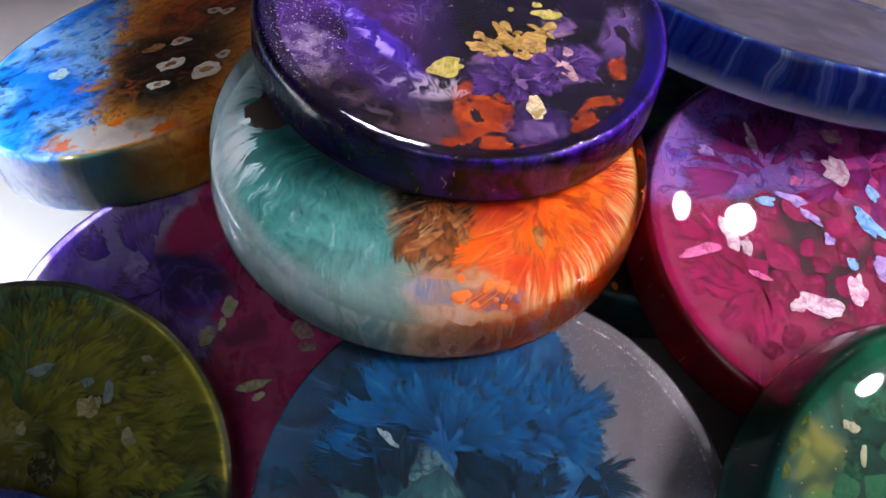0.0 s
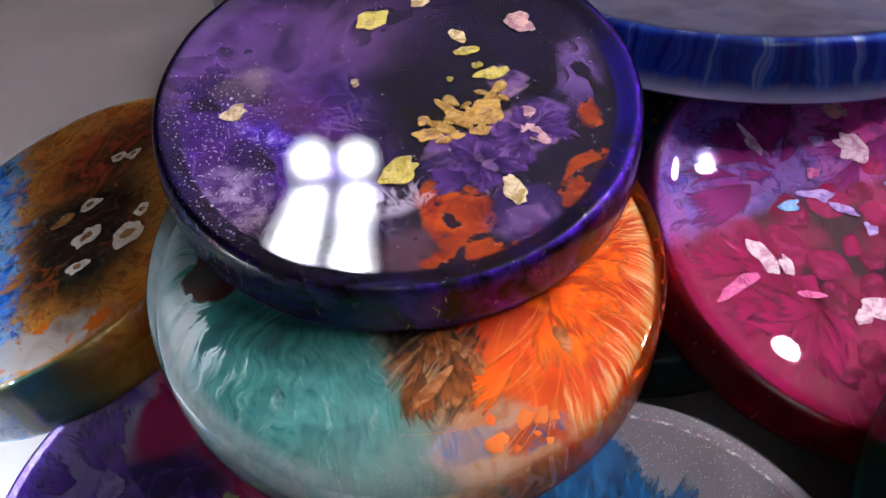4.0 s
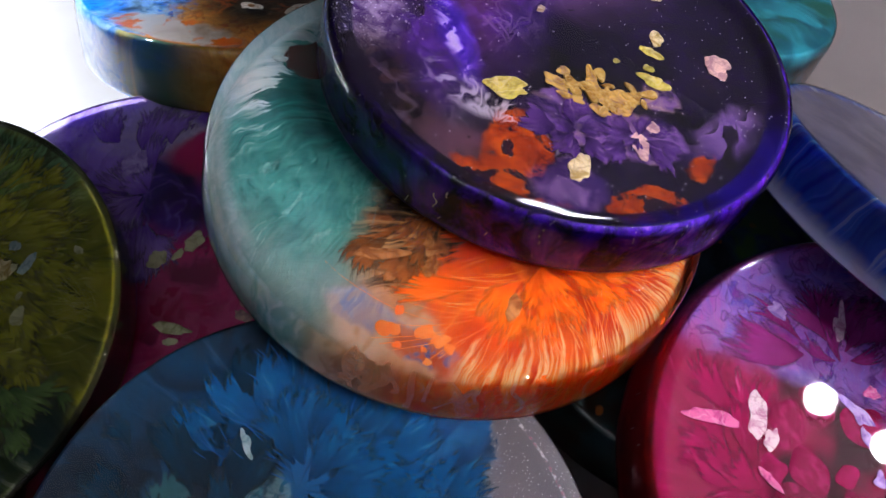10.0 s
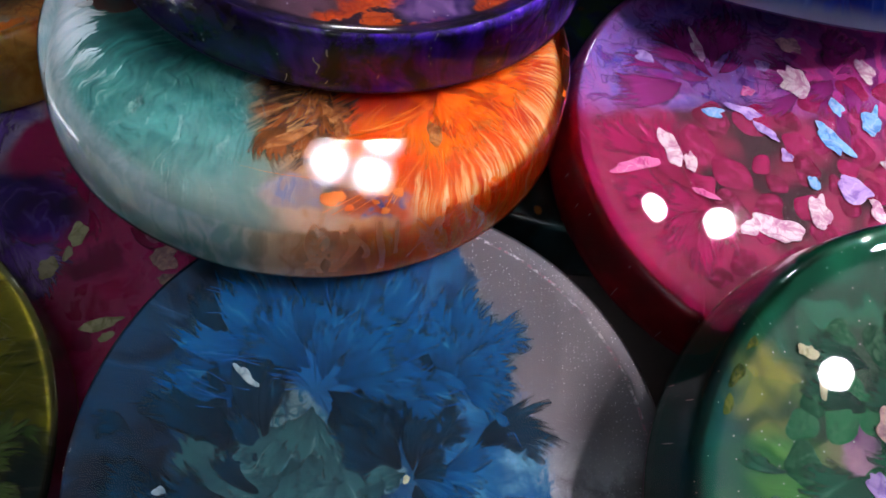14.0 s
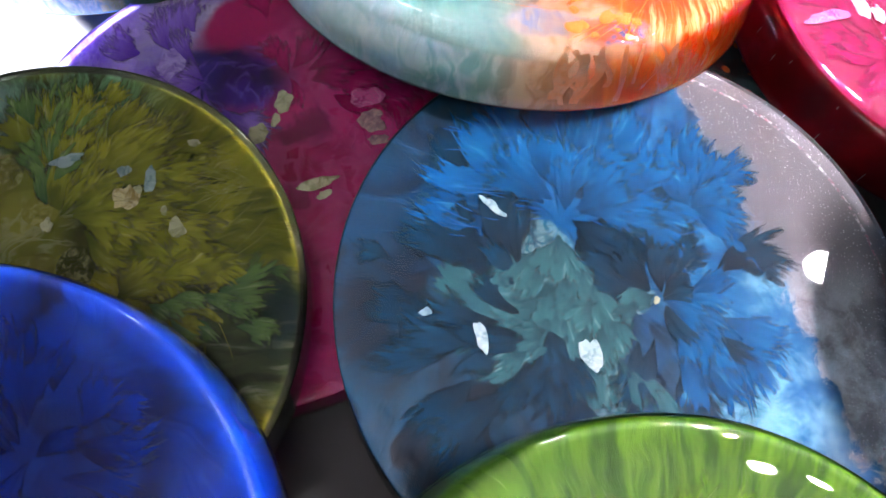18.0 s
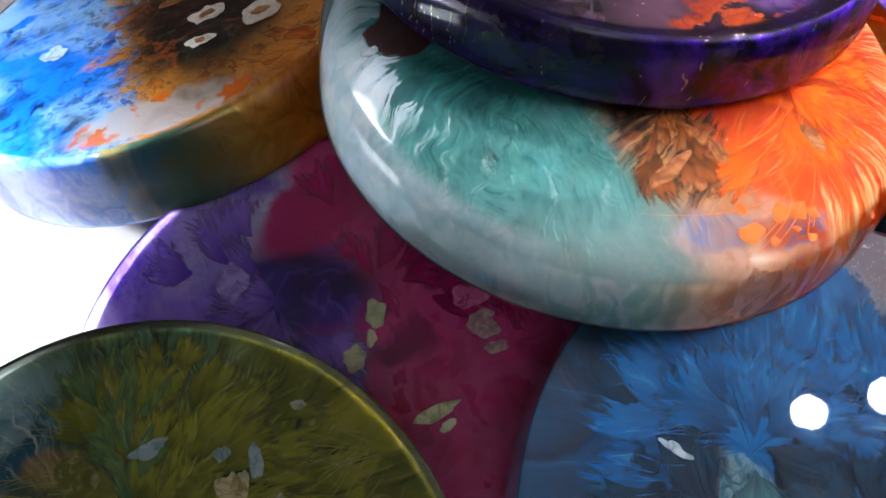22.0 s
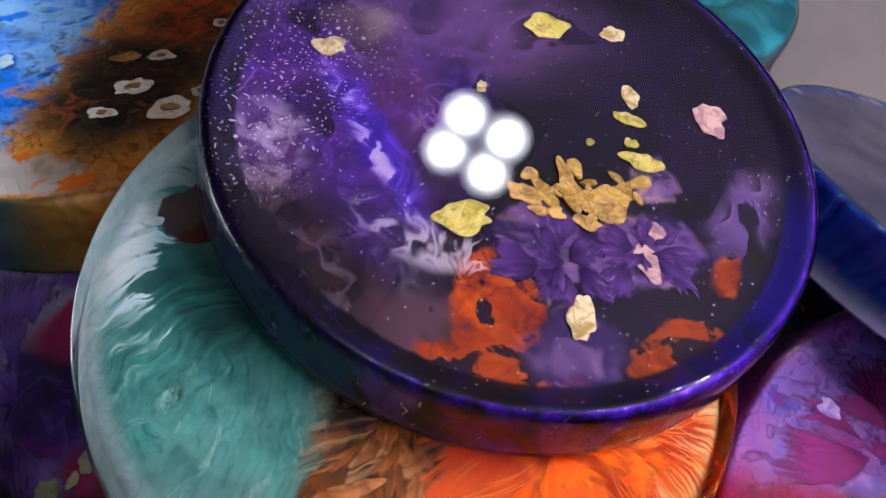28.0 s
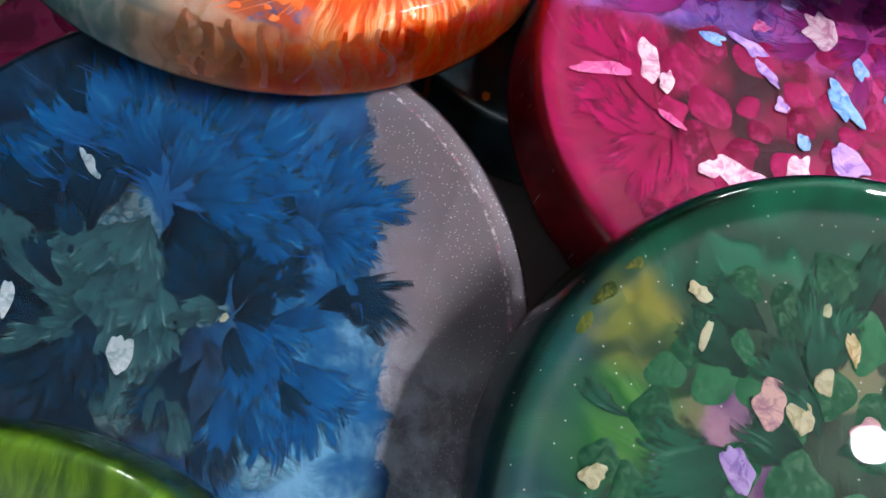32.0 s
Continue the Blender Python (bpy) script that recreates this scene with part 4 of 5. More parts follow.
def top_of(key, x, y, high):
    """Height of the pigment's upper side at a place of the face; high is its height in the middle, or a little over it."""
    r, height = math.hypot(x, y), PUCKS[key][6]
    prof = core_profile(key)
    over = high - prof[-1][1] * height
    for (r1, z1), (r0, z0) in zip(prof[2:], prof[3:]):
        if r >= r0:
            k = min(1.0, max(0.0, (r - r0) / max(1e-6, r1 - r0)))
            return height * (z0 + (z1 - z0) * k) + over
    return high


DEPTH = {"teal": (0.85, 0.007), "amber": (0.8, 0.007), "navy": (0.85, 0.006), "pink": (0.6, 0.004), "violet": (0.6, 0.003), "purple": (0.5, 0.005), "olive": (0.5, 0.003), "green": (0.5, 0.004)}


def tinted(name, dark_tone, light_tone, edge, glow=0.15, grain=420.0):
    """Pigment of one raised piece: tone differs from piece to piece, paler on the crown, streaked."""
    mat = begin(name)
    co = S(node("ShaderNodeTexCoord").outputs["Object"])
    rnd = S(node("ShaderNodeObjectInfo").outputs["Random"])
    q = vec("ADD", scaled(co, grain), pack(rnd * 17.0, rnd * 31.0, rnd * 7.0))
    n = noisy(q, 1.0, 5.0, 0.62, 0.8)
    c = mix(dark_tone, light_tone, rnd)
    c = mix(c, edge, contrast(n, 0.46, 0.66) * 0.55)
    c = mix(c, dark_tone, contrast(noisy(q, 0.4, 3.0), 0.5, 0.7) * 0.5)
    bump = node("ShaderNodeBump", (("Strength", 0.4), ("Distance", 0.0005), ("Height", n)))
    a = S(node("ShaderNodeBsdfPrincipled", (("Base Color", c), ("Roughness", 0.45), ("Specular IOR Level", 0.12), ("Normal", S(bump.outputs[0])))).outputs[0])
    finish(shade(a, S(node("ShaderNodeBsdfTranslucent", (("Color", c),)).outputs[0]), glow))
    return mat


def dome_mesh(seed, squash=0.5):
    """A lens-shaped cell of unit radius with an uneven outline."""
    rnd = random.Random(seed)
    bm = bmesh.new()
    count, amp, ph = 22, [rnd.uniform(0.04, 0.12) for _ in range(3)], [rnd.uniform(0, 6.28) for _ in range(3)]
    rings = []
    for t in (0.0, 0.3, 0.55, 0.75, 0.9):
        ring = []
        for i in range(count):
            a = 6.283185307 * i / count
            k = math.cos(t * 1.5708) * (1 + sum(m * math.sin((j + 2) * a + q) for j, (m, q) in enumerate(zip(amp, ph))))
            ring.append(bm.verts.new((k * math.cos(a), k * math.sin(a), squash * math.sin(t * 1.5708))))
        rings.append(ring)
    for a, b in zip(rings, rings[1:]):
        for i in range(count):
            bm.faces.new((a[i], a[(i + 1) % count], b[(i + 1) % count], b[i]))
    crown = bm.verts.new((0, 0, squash * 1.02))
    for i in range(count):
        bm.faces.new((rings[-1][i], rings[-1][(i + 1) % count], crown))
    for f in bm.faces:
        f.smooth = True
    me = bpy.data.meshes.new("cell")
    bm.to_mesh(me)
    bm.free()
    return me


def scale_mesh(seed):
    """A small thin scale, pointed at one end, of unit length."""
    rnd = random.Random(seed)
    bm = bmesh.new()
    rim = []
    count = 14
    for i in range(count):
        a = 6.283185307 * i / count
        k = 1 + rnd.uniform(-0.1, 0.1)
        rim.append((math.cos(a) * k, math.sin(a) * k * 0.5 * (1.1 - 0.35 * math.cos(a))))
    low = [bm.verts.new((x, y, 0.0)) for x, y in rim]
    high = [bm.verts.new((x * 0.9, y * 0.9, 0.14)) for x, y in rim]
    for i in range(count):
        bm.faces.new((low[i], low[(i + 1) % count], high[(i + 1) % count], high[i]))
    top = bm.verts.new((0.05, 0, 0.19))
    for i in range(count):
        bm.faces.new((high[i], high[(i + 1) % count], top))
    me = bpy.data.meshes.new("scale")
    bm.to_mesh(me)
    bm.free()
    return me


def petal_mesh(seed):
    """A thin ruffled petal of unit length that widens from its root, pleated lengthwise, with a torn hem turned down."""
    rnd = random.Random(seed)
    bm = bmesh.new()
    half, ph, pleats = radians(rnd.uniform(22, 40)), [rnd.uniform(0, 6.28) for _ in range(4)], rnd.uniform(4, 8)
    uv, rows, place = bm.loops.layers.uv.new("streak"), [], {}
    for t in (0.04, 0.25, 0.45, 0.65, 0.82, 0.95, 1.0, 1.02):
        row = []
        for i in range(21):
            f = i / 10 - 1
            reach = (1 - 0.35 * f * f) * (1 + 0.07 * math.sin(7 * f + ph[0]) + 0.05 * math.sin(17 * f + ph[1]) + 0.03 * math.sin(31 * f + ph[2]))
            a = half * f * (1 + 0.25 * math.sin(3 * t + ph[3])) + 0.25 * math.sin(2.2 * t + ph[2])
            z = 0.1 * t * math.sin(pleats * f + ph[1]) * 0.5 + 0.22 * t * (1.15 - t) * (1 - f * f) if t < 1.02 else -0.05
            row.append(bm.verts.new((t * reach * math.cos(a), t * reach * math.sin(a), z)))
            place[row[-1]] = (t, f)
        rows.append(row)
    for a, b in zip(rows, rows[1:]):
        for i in range(20):
            bm.faces.new((a[i], b[i], b[i + 1], a[i + 1]))
    for f in bm.faces:
        f.smooth = True
        for loop in f.loops:
            loop[uv].uv = place[loop.vert]
    me = bpy.data.meshes.new("petal")
    bm.to_mesh(me)
    bm.free()
    return me


def petal_tint(name, deep, tone, pale, glow=0.25, hem=0.62):
    """Pigment drawn out into streaks along a petal, deep at its root and pale on the hem."""
    mat = begin(name)
    co = S(node("ShaderNodeTexCoord").outputs["Object"])
    rnd = S(node("ShaderNodeObjectInfo").outputs["Random"])
    x, y, z = split(co)
    q = warp(vec("ADD", co, pack(rnd * 17.0, rnd * 31.0, 0.0)), 2.5, 0.22, 3.0)
    streak = noisy(vec("MULTIPLY", q, (1.3, 11.0, 0)), 1.0, 6.0, 0.62, 0.3)
    cloud = noisy(q, 2.6, 4.0)
    c = mix(deep, tone, step(x, 0.05, 0.8) * 0.6 + rnd * 0.35 + (streak - 0.5) * 0.9)
    c = mix(c, pale, contrast(streak, 0.54, 0.7) * step(x, 0.2, 0.95) * (0.25 + cloud * 0.9))
    c = mix(c, deep, contrast(cloud, 0.52, 0.72) * 0.6)
    bump = node("ShaderNodeBump", (("Strength", 0.35), ("Distance", 0.0005), ("Height", streak)))
    a = S(node("ShaderNodeBsdfPrincipled", (("Base Color", c), ("Roughness", 0.5), ("Specular IOR Level", 0.12), ("Normal", S(bump.outputs[0])))).outputs[0])
    a = shade(a, S(node("ShaderNodeBsdfTranslucent", (("Color", c),)).outputs[0]), glow)
    t, f, _ = split(S(node("ShaderNodeTexCoord").outputs["UV"]))
    strand = noisy(pack(f * 6.0 + rnd * 40.0, t * 1.2, 0.0), 1.0, 5.0, 0.65, 0.2)
    fray = calc("MAXIMUM", step(t + (strand - 0.5) * (2.4 - hem * 1.5), hem, 1.02), step(calc("ABSOLUTE", f) + (streak - 0.5) * 0.9, hem, 1.02))
    finish(shade(a, S(node("ShaderNodeBsdfTransparent").outputs[0]), fray))
    return mat


def petals(root, key, radius, high, mat, groups, seed):
    """Petals round points of the face: x, y, first and last angle, start, shortest and longest, count."""
    rnd = random.Random(seed)
    shared = []
    for me in PETALS:
        me = me.copy()
        me.materials.append(mat)
        shared.append(me)
    for x, y, a0, a1, near, short, long, count in groups:
        for i in range(count):
            k = i / max(1, count - 1)
            a = radians(rnd.uniform(a0, a1))
            start = near * (1 - k) * rnd.uniform(0.6, 1.1)
            u, v = x + start * math.cos(a), y + start * math.sin(a)
            size = (long + (short - long) * k) * rnd.uniform(0.8, 1.1)
            tip = math.hypot(u + 1.15 * size * math.cos(a), v + 1.15 * size * math.sin(a))
            edge = 0.975 if key in FLAT else 0.86
            while tip > edge and size > 0.05:
                size *= 0.85
                tip = math.hypot(u + 1.15 * size * math.cos(a), v + 1.15 * size * math.sin(a))
            if tip > edge:
                continue
            ob = new("petal", rnd.choice(shared))
            ob.parent = root
            rise = (top_of(key, u + size * math.cos(a), v + size * math.sin(a), high) - top_of(key, u, v, high)) / (size * radius)
            turn = Euler((0, -math.atan(rise), a + rnd.uniform(-0.3, 0.3))).to_matrix().to_4x4()
            ob.matrix_basis = Matrix.Translation((u * radius, v * radius, top_of(key, u, v, high) + 0.00012 + 0.00025 * k)) @ turn @ Matrix.Diagonal((size * radius, size * radius * rnd.uniform(0.7, 1.15), 0.0016, 1))


def strands(radius, key, z, spec, seed):
    """Fine hairs of pigment that fan out from a point: x, y, start angle, end angle, inner and outer reach, count, width."""
    x, y, a0, a1, near, far, count, width = spec
    rnd = random.Random(seed)
    bm = bmesh.new()
    for _ in range(count):
        a = radians(rnd.uniform(a0, a1))
        r0 = rnd.uniform(near, far * 0.8)
        length = rnd.uniform(0.05, 0.3) * (0.4 + r0)
        bend = 1.1 * math.sin(a * 5 + r0 * 4) + rnd.uniform(-0.35, 0.35)
        lift = rnd.uniform(0.00002, 0.00008)
        prev = None
        steps = 7
        for i in range(steps):
            t = i / (steps - 1)
            rr, aa = r0 + length * t, a + bend * t * length * 1.5
            px, py = x + rr * math.cos(aa), y + rr * math.sin(aa)
            if px * px + py * py > 0.83:
                break
            w = width * (0.25 + math.sin(math.pi * min(1.0, t * 0.9 + 0.1))) * 0.5
            nx, ny = -math.sin(aa) * w, math.cos(aa) * w
            pair = (bm.verts.new(((px + nx) * radius, (py + ny) * radius, top_of(key, px, py, z) + lift)), bm.verts.new(((px - nx) * radius, (py - ny) * radius, top_of(key, px, py, z) + lift)))
            if prev:
                bm.faces.new((prev[0], prev[1], pair[1], pair[0]))
            prev = pair
    bmesh.ops.delete(bm, geom=[v for v in bm.verts if not v.link_faces], context="VERTS")
    return bm


def drips(radius, height, a0, a1, count, seed):
    """Wavy trickles of pigment down the rounded side, just under the resin skin."""
    rnd = random.Random(seed)
    bm = bmesh.new()
    for _ in range(count):
        a = radians(rnd.uniform(a0, a1))
        top, low = rnd.uniform(0.8, 0.985), rnd.uniform(0.06, 0.5)
        width, sway, ph = rnd.uniform(0.006, 0.018), rnd.uniform(0.0, 0.05), rnd.uniform(0, 6.28)
        prev = None
        for i in range(12):
            t = i / 11
            zz = top + (low - top) * t
            rr = float(np.interp(zz, [z for _, z in SHELL[:13]], [r for r, _ in SHELL[:13]])) * radius - 0.0002
            aa = a + sway * math.sin(ph + t * 4.5)
            w = width * (0.5 + 0.5 * math.sin(3.0 * t + 0.3) + (0.5 if i > 9 else 0.0))
            pair = [bm.verts.new((rr * math.cos(aa + d), rr * math.sin(aa + d), zz * height)) for d in (-w, w)]
            if prev:
                bm.faces.new((prev[0], prev[1], pair[1], pair[0]))
            prev = pair
    return bm


def scattered(parent, name, meshes, mat, radius, z, spots, seed, tilt=0.0, key=""):
    """Pieces at (x, y, size, turn) in units of the disc's radius."""
    rnd = random.Random(seed)
    shared = []
    for me in meshes:
        me = me.copy()
        me.materials.append(mat)
        shared.append(me)
    for x, y, size, turn in spots:
        ob = new(name, rnd.choice(shared))
        ob.parent = parent
        k = size * radius
        ob.matrix_basis = Matrix.Translation((x * radius, y * radius, top_of(key, x, y, z) if key else z)) @ Euler((radians(rnd.uniform(-tilt, tilt)), radians(rnd.uniform(-tilt, tilt)), radians(turn))).to_matrix().to_4x4() @ Matrix.Diagonal((k, k * rnd.uniform(0.75, 1.1), min(k, 0.0032), 1))


def packed(count, low, high, inside, seed, gap=0.92):
    """Random cells that touch but hardly overlap."""
    rnd = random.Random(seed)
    spots = []
    for _ in range(count * 60):
        if len(spots) >= count:
            break
        x, y, size = rnd.uniform(-1, 1), rnd.uniform(-1, 1), rnd.uniform(low, high)
        if inside(x, y) and all((x - a) ** 2 + (y - b) ** 2 > (gap * (size + c)) ** 2 for a, b, c, _ in spots):
            spots.append((x, y, size, rnd.uniform(0, 360)))
    return spots


def along(path, count, spread, low, high, seed, fan=lambda rnd: rnd.uniform(0, 360)):
    """Overlapping scales strewn along a line."""
    rnd = random.Random(seed)
    spots = []
    for _ in range(count):
        i = rnd.randrange(len(path) - 1)
        t = rnd.random()
        (x0, y0, s0), (x1, y1, s1) = path[i], path[i + 1]
        s = spread * (s0 + (s1 - s0) * t)
        spots.append((x0 + (x1 - x0) * t + rnd.gauss(0, s), y0 + (y1 - y0) * t + rnd.gauss(0, s), rnd.uniform(low, high), fan(rnd)))
    return spots


DOMES = [dome_mesh(k, 0.16) for k in range(6)]
PETALS = [petal_mesh(k) for k in range(9)]
SCALES = [scale_mesh(k) for k in range(6)]
YELLOW_CELL = tinted("yellow_green_cell", "#1f4020", "#6c8430", "#b0b050", 0.15, 3.0)
PINK_CELL = tinted("crimson_cell", "#6c0830", "#a8145a", "#d03a84", 0.2, 2.4)
GREEN_CELL = tinted("green_cell", "#145038", "#388a5c", "#6ca078", 0.15, 3.4)
OLIVE_CELL = tinted("olive_cell", "#4c5416", "#b4ac48", "#e0da94", 0.15, 3.0)
GOLD_SCALE = tinted("gold_scale", "#8a6426", "#c8a654", "#e6d490", 0.05, 1.6)
FLAME = tinted("orange_fibre", "#ff8018", "#ffa444", "#ffd49c", 0.3)
CREAM_DRIP = tinted("cream_trickle", "#f4cc9c", "#ffe8c8", "#fff6e6", 0.3)
MOSS = tinted("moss_fibre", "#98a030", "#ccc45c", "#ece8ac", 0.2)
AZURE_PETAL = petal_tint("azure_petal", "#053458", "#0e6ca4", "#5cb4d4", 0.2, 0.75)
NIGHT_PETAL = petal_tint("night_blue_petal", "#031824", "#0a3c54", "#2c7490", 0.15, 0.75)
SEA_PETAL = petal_tint("grey_teal_petal", "#123840", "#3c7074", "#9cbcb4", 0.15, 0.88)
BARK_PETAL = petal_tint("brown_petal", "#3a200c", "#b06c34", "#f4d8ac", 0.3)
FIRE_PETAL = petal_tint("orange_petal", "#ec5204", "#ff8616", "#ffd08c", 0.15)
ROSE_PETAL = petal_tint("crimson_petal", "#860a40", "#bc1c6c", "#f478b4")
SMOKE_PETAL = petal_tint("lavender_petal", "#7444c4", "#c09cf4", "#fcf8ff")
MAGENTA_PETAL = petal_tint("magenta_petal", "#a41058", "#e83090", "#fca0d4")
MOSS_PETAL = petal_tint("moss_petal", "#566420", "#c8c448", "#f0ecb0", 0.15, 0.7)
FERN_PETAL = petal_tint("fern_petal", "#0f3a2e", "#266c52", "#7cac94", 0.1, 0.75)
FROND_PETAL = petal_tint("frond_petal", "#3c6844", "#98b868", "#e4ecbc", 0.25, 0.65)
LILAC_PETAL = petal_tint("lilac_petal", "#220e44", "#644090", "#c8a8c4", 0.2, 0.85)
PLUM_PETAL = petal_tint("plum_petal", "#7a1460", "#a4348e", "#9484dc")
ROYAL_PETAL = petal_tint("royal_blue_petal", "#031660", "#0844c0", "#4c84e4", 0.2, 0.7)
LIME_PETAL = petal_tint("lime_petal", "#2c5a10", "#74a028", "#dce8a0", 0.2, 0.6)
AZURE = tinted("azure_fibre", "#0c4a8c", "#2074c0", "#5ca4dc", 0.2)


def inclusions(key, root, radius, z):
    """Raised cells, scales and fibres in the discs that show them."""
    if key == "pink":
        petals(root, key, radius, z, ROSE_PETAL, ((-0.4, -0.3, 100, 290, 0.3, 0.2, 0.42, 16),), 21)
        petals(root, key, radius, z, PLUM_PETAL, ((-0.3, 0.35, 30, 200, 0.25, 0.16, 0.4, 14), (0.3, 0.45, 0, 360, 0.2, 0.14, 0.3, 12)), 22)
        scattered(root, "cell", DOMES, PINK_CELL, radius, z - 0.0002, packed(90, 0.05, 0.125, lambda x, y: x > -0.42 and y < 0.28 + 0.3 * x and x * x + y * y < 0.74, 5, 0.86), 1, 0, key)
    if key == "green":
        petals(root, key, radius, z, FERN_PETAL, ((-0.1, 0.2, 20, 200, 0.5, 0.2, 0.35, 12),), 23)
        scattered(root, "cell", DOMES, GREEN_CELL, radius, z - 0.0002, packed(60, 0.05, 0.15, lambda x, y: x * x + y * y < 0.5 and y > -0.35, 6, 0.7), 2, 0, key)
        scattered(root, "cell", DOMES, YELLOW_CELL, radius, z - 0.0006, packed(16, 0.02, 0.05, lambda x, y: ((x + 0.7) / 0.14) ** 2 + ((y - 0.36) / 0.2) ** 2 < 1, 9, 0.7), 4, 0, key)
    if key == "olive":
        petals(root, key, radius, z, MOSS_PETAL, ((0.1, 0.35, -40, 120, 0.45, 0.18, 0.4, 46), (0.3, 0.0, -150, 30, 0.4, 0.18, 0.34, 18)), 24)
        petals(root, key, radius, z, FROND_PETAL, ((0.05, 0.4, 70, 112, 0.45, 0.18, 0.32, 14), (0.45, 0.0, -40, 15, 0.4, 0.14, 0.26, 12)), 25)
        scattered(root, "cell", DOMES, OLIVE_CELL, radius, z - 0.0002, packed(16, 0.055, 0.12, lambda x, y: ((x - 0.0) / 0.36) ** 2 + ((y - 0.36) / 0.26) ** 2 < 1, 7), 3)
        part("fibres", strands(radius, key, z, (0.12, 0.3, 0, 360, 0.3, 0.8, 380, 0.0028), 3), MOSS, root, "fine yellow-green pigment fibres")
    if key == "blue":
        petals(root, key, radius, z, NIGHT_PETAL, ((-0.3, -0.1, 110, 300, 0.6, 0.2, 0.45, 34), (0.1, 0.01, -160, 170, 0.25, 0.16, 0.32, 14)), 26)
        petals(root, key, radius, z, AZURE_PETAL, ((-0.21, 0.32, -10, 190, 0.35, 0.22, 0.4, 34), (0.24, 0.35, -60, 110, 0.1, 0.14, 0.26, 18), (0.1, 0.01, -75, 15, 0.25, 0.16, 0.34, 16)), 27)
        petals(root, key, radius, z, NIGHT_PETAL, ((-0.2, 0.3, -80, -10, 0.1, 0.2, 0.34, 7), (0.1, 0.02, 40, 150, 0.1, 0.14, 0.26, 7)), 28)
        petals(root, key, radius, z, SEA_PETAL, ((-0.24, 0.24, -140, -60, 0.3, 0.16, 0.3, 22), (-0.12, 0.0, 170, 300, 0.32, 0.12, 0.26, 20), (-0.3, -0.1, 150, 210, 0.2, 0.1, 0.2, 8), (0.08, 0.03, 160, 235, 0.12, 0.1, 0.2, 6)), 29)
        part("fibres", strands(radius, key, z + 0.0003, (-0.21, 0.32, -20, 200, 0.04, 0.5, 90, 0.0022), 8), AZURE, root, "fine pale blue pigment fibres")
    if key == "teal":
        petals(root, key, radius, z, FIRE_PETAL, ((0.45, -0.3, -130, 60, 0.4, 0.18, 0.36, 30),), 31)
        petals(root, key, radius, z, BARK_PETAL, ((0.02, -0.3, -115, -65, 0.32, 0.12, 0.22, 10),), 32)
        part("fibres", strands(radius, key, z + 0.0002, (0.48, -0.15, -115, 60, 0.22, 0.8, 300, 0.0028), 11), FLAME, root, "fine bright orange pigment fibres")
        part("trickles", drips(radius, PUCKS[key][6], -88, -52, 14, 12), CREAM_DRIP, root, "cream trickles down the edge")
        part("trickles", drips(radius, PUCKS[key][6], -60, 25, 34, 13), FLAME, root, "orange trickles down the edge")
        scattered(root, "cell", DOMES, FLAME, radius, top_of(key, 0.2, -0.8, z), along(((0.12, -0.78, 1.0), (0.3, -0.8, 1.0)), 14, 0.04, 0.012, 0.035, 24), 13, 0)
    if key == "royal":
        petals(root, key, radius, z, ROYAL_PETAL, ((0.3, 0.4, 0, 360, 0.3, 0.14, 0.34, 22),), 36)
    if key == "lime":
        petals(root, key, radius, z, LIME_PETAL, ((0.0, 0.3, 10, 170, 0.5, 0.16, 0.34, 26),), 37)
    if key == "violet":
        petals(root, key, radius, z, MAGENTA_PETAL, ((0.15, 0.4, -70, 110, 0.4, 0.18, 0.36, 20),), 33)
        petals(root, key, radius, z, SMOKE_PETAL, ((-0.2, 0.4, 90, 300, 0.4, 0.18, 0.36, 34),), 34)
    if key == "purple":
        scattered(root, "scale", SCALES, GOLD_SCALE, radius, z + 0.0001, along(((0.14, -0.22, 0.8), (0.3, -0.22, 1.2), (0.38, -0.08, 0.8)), 46, 0.035, 0.016, 0.042, 11), 8, 4)
        petals(root, key, radius, z, LILAC_PETAL, ((0.22, -0.45, 0, 360, 0.08, 0.08, 0.14, 16), (0.44, -0.33, 0, 360, 0.08, 0.08, 0.14, 16)), 35)


def puck(key):
    c = PUCKS[key]
    radius, height = c[5], c[6]
    profile = FLAT_FACE if key in FLAT else SHELL if key == "purple" else LEVEL if key in ("teal", "navy") else DOME
    root = tagged(new("resin_disc"), LABELS[key], "resin disc", "discs in the pile")
    root.matrix_world = seat(c)
    part("resin_shell", lathe([(radius * r, height * z) for r, z in profile]), CLEAR, root, "glossy clear resin shell")
    high = height - COVER.get(key, INSET)
    core = [(radius * r, height * z) for r, z in core_profile(key)]
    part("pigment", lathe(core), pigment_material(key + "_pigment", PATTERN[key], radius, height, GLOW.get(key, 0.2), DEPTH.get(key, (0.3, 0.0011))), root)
    inclusions(key, root, radius, high)
    for i, (u, v, rx, ry, turn, kind) in enumerate(SPECKS.get(key, ()) + SPECKS.get(key + "_more", ())):
        rx, ry = rx * FLAKE_SIZE.get(key, 1.0), ry * FLAKE_SIZE.get(key, 1.0)
        flake = part("flake", flake_shape(rx * radius, ry * radius, turn, 0.00009, 100 + 37 * i + len(key), 1.0 if key == "pink" else 0.0), FLAKES[kind], root)
        flake.location = (u * radius, v * radius, top_of(key, u, v, high) + (0.0004 if key in ("pink", "green") else 0.0006 if key in FLAT else 0.00025))
        if kind == "ring":
            eye = part("flake_centre", flake_shape(rx * radius * 0.4, ry * radius * 0.4, turn, 0.00012, 900 + i), FLAKES["tan"], flake)
            eye.location = (0, 0, 0.00013)


for key in PUCKS:
    puck(key)


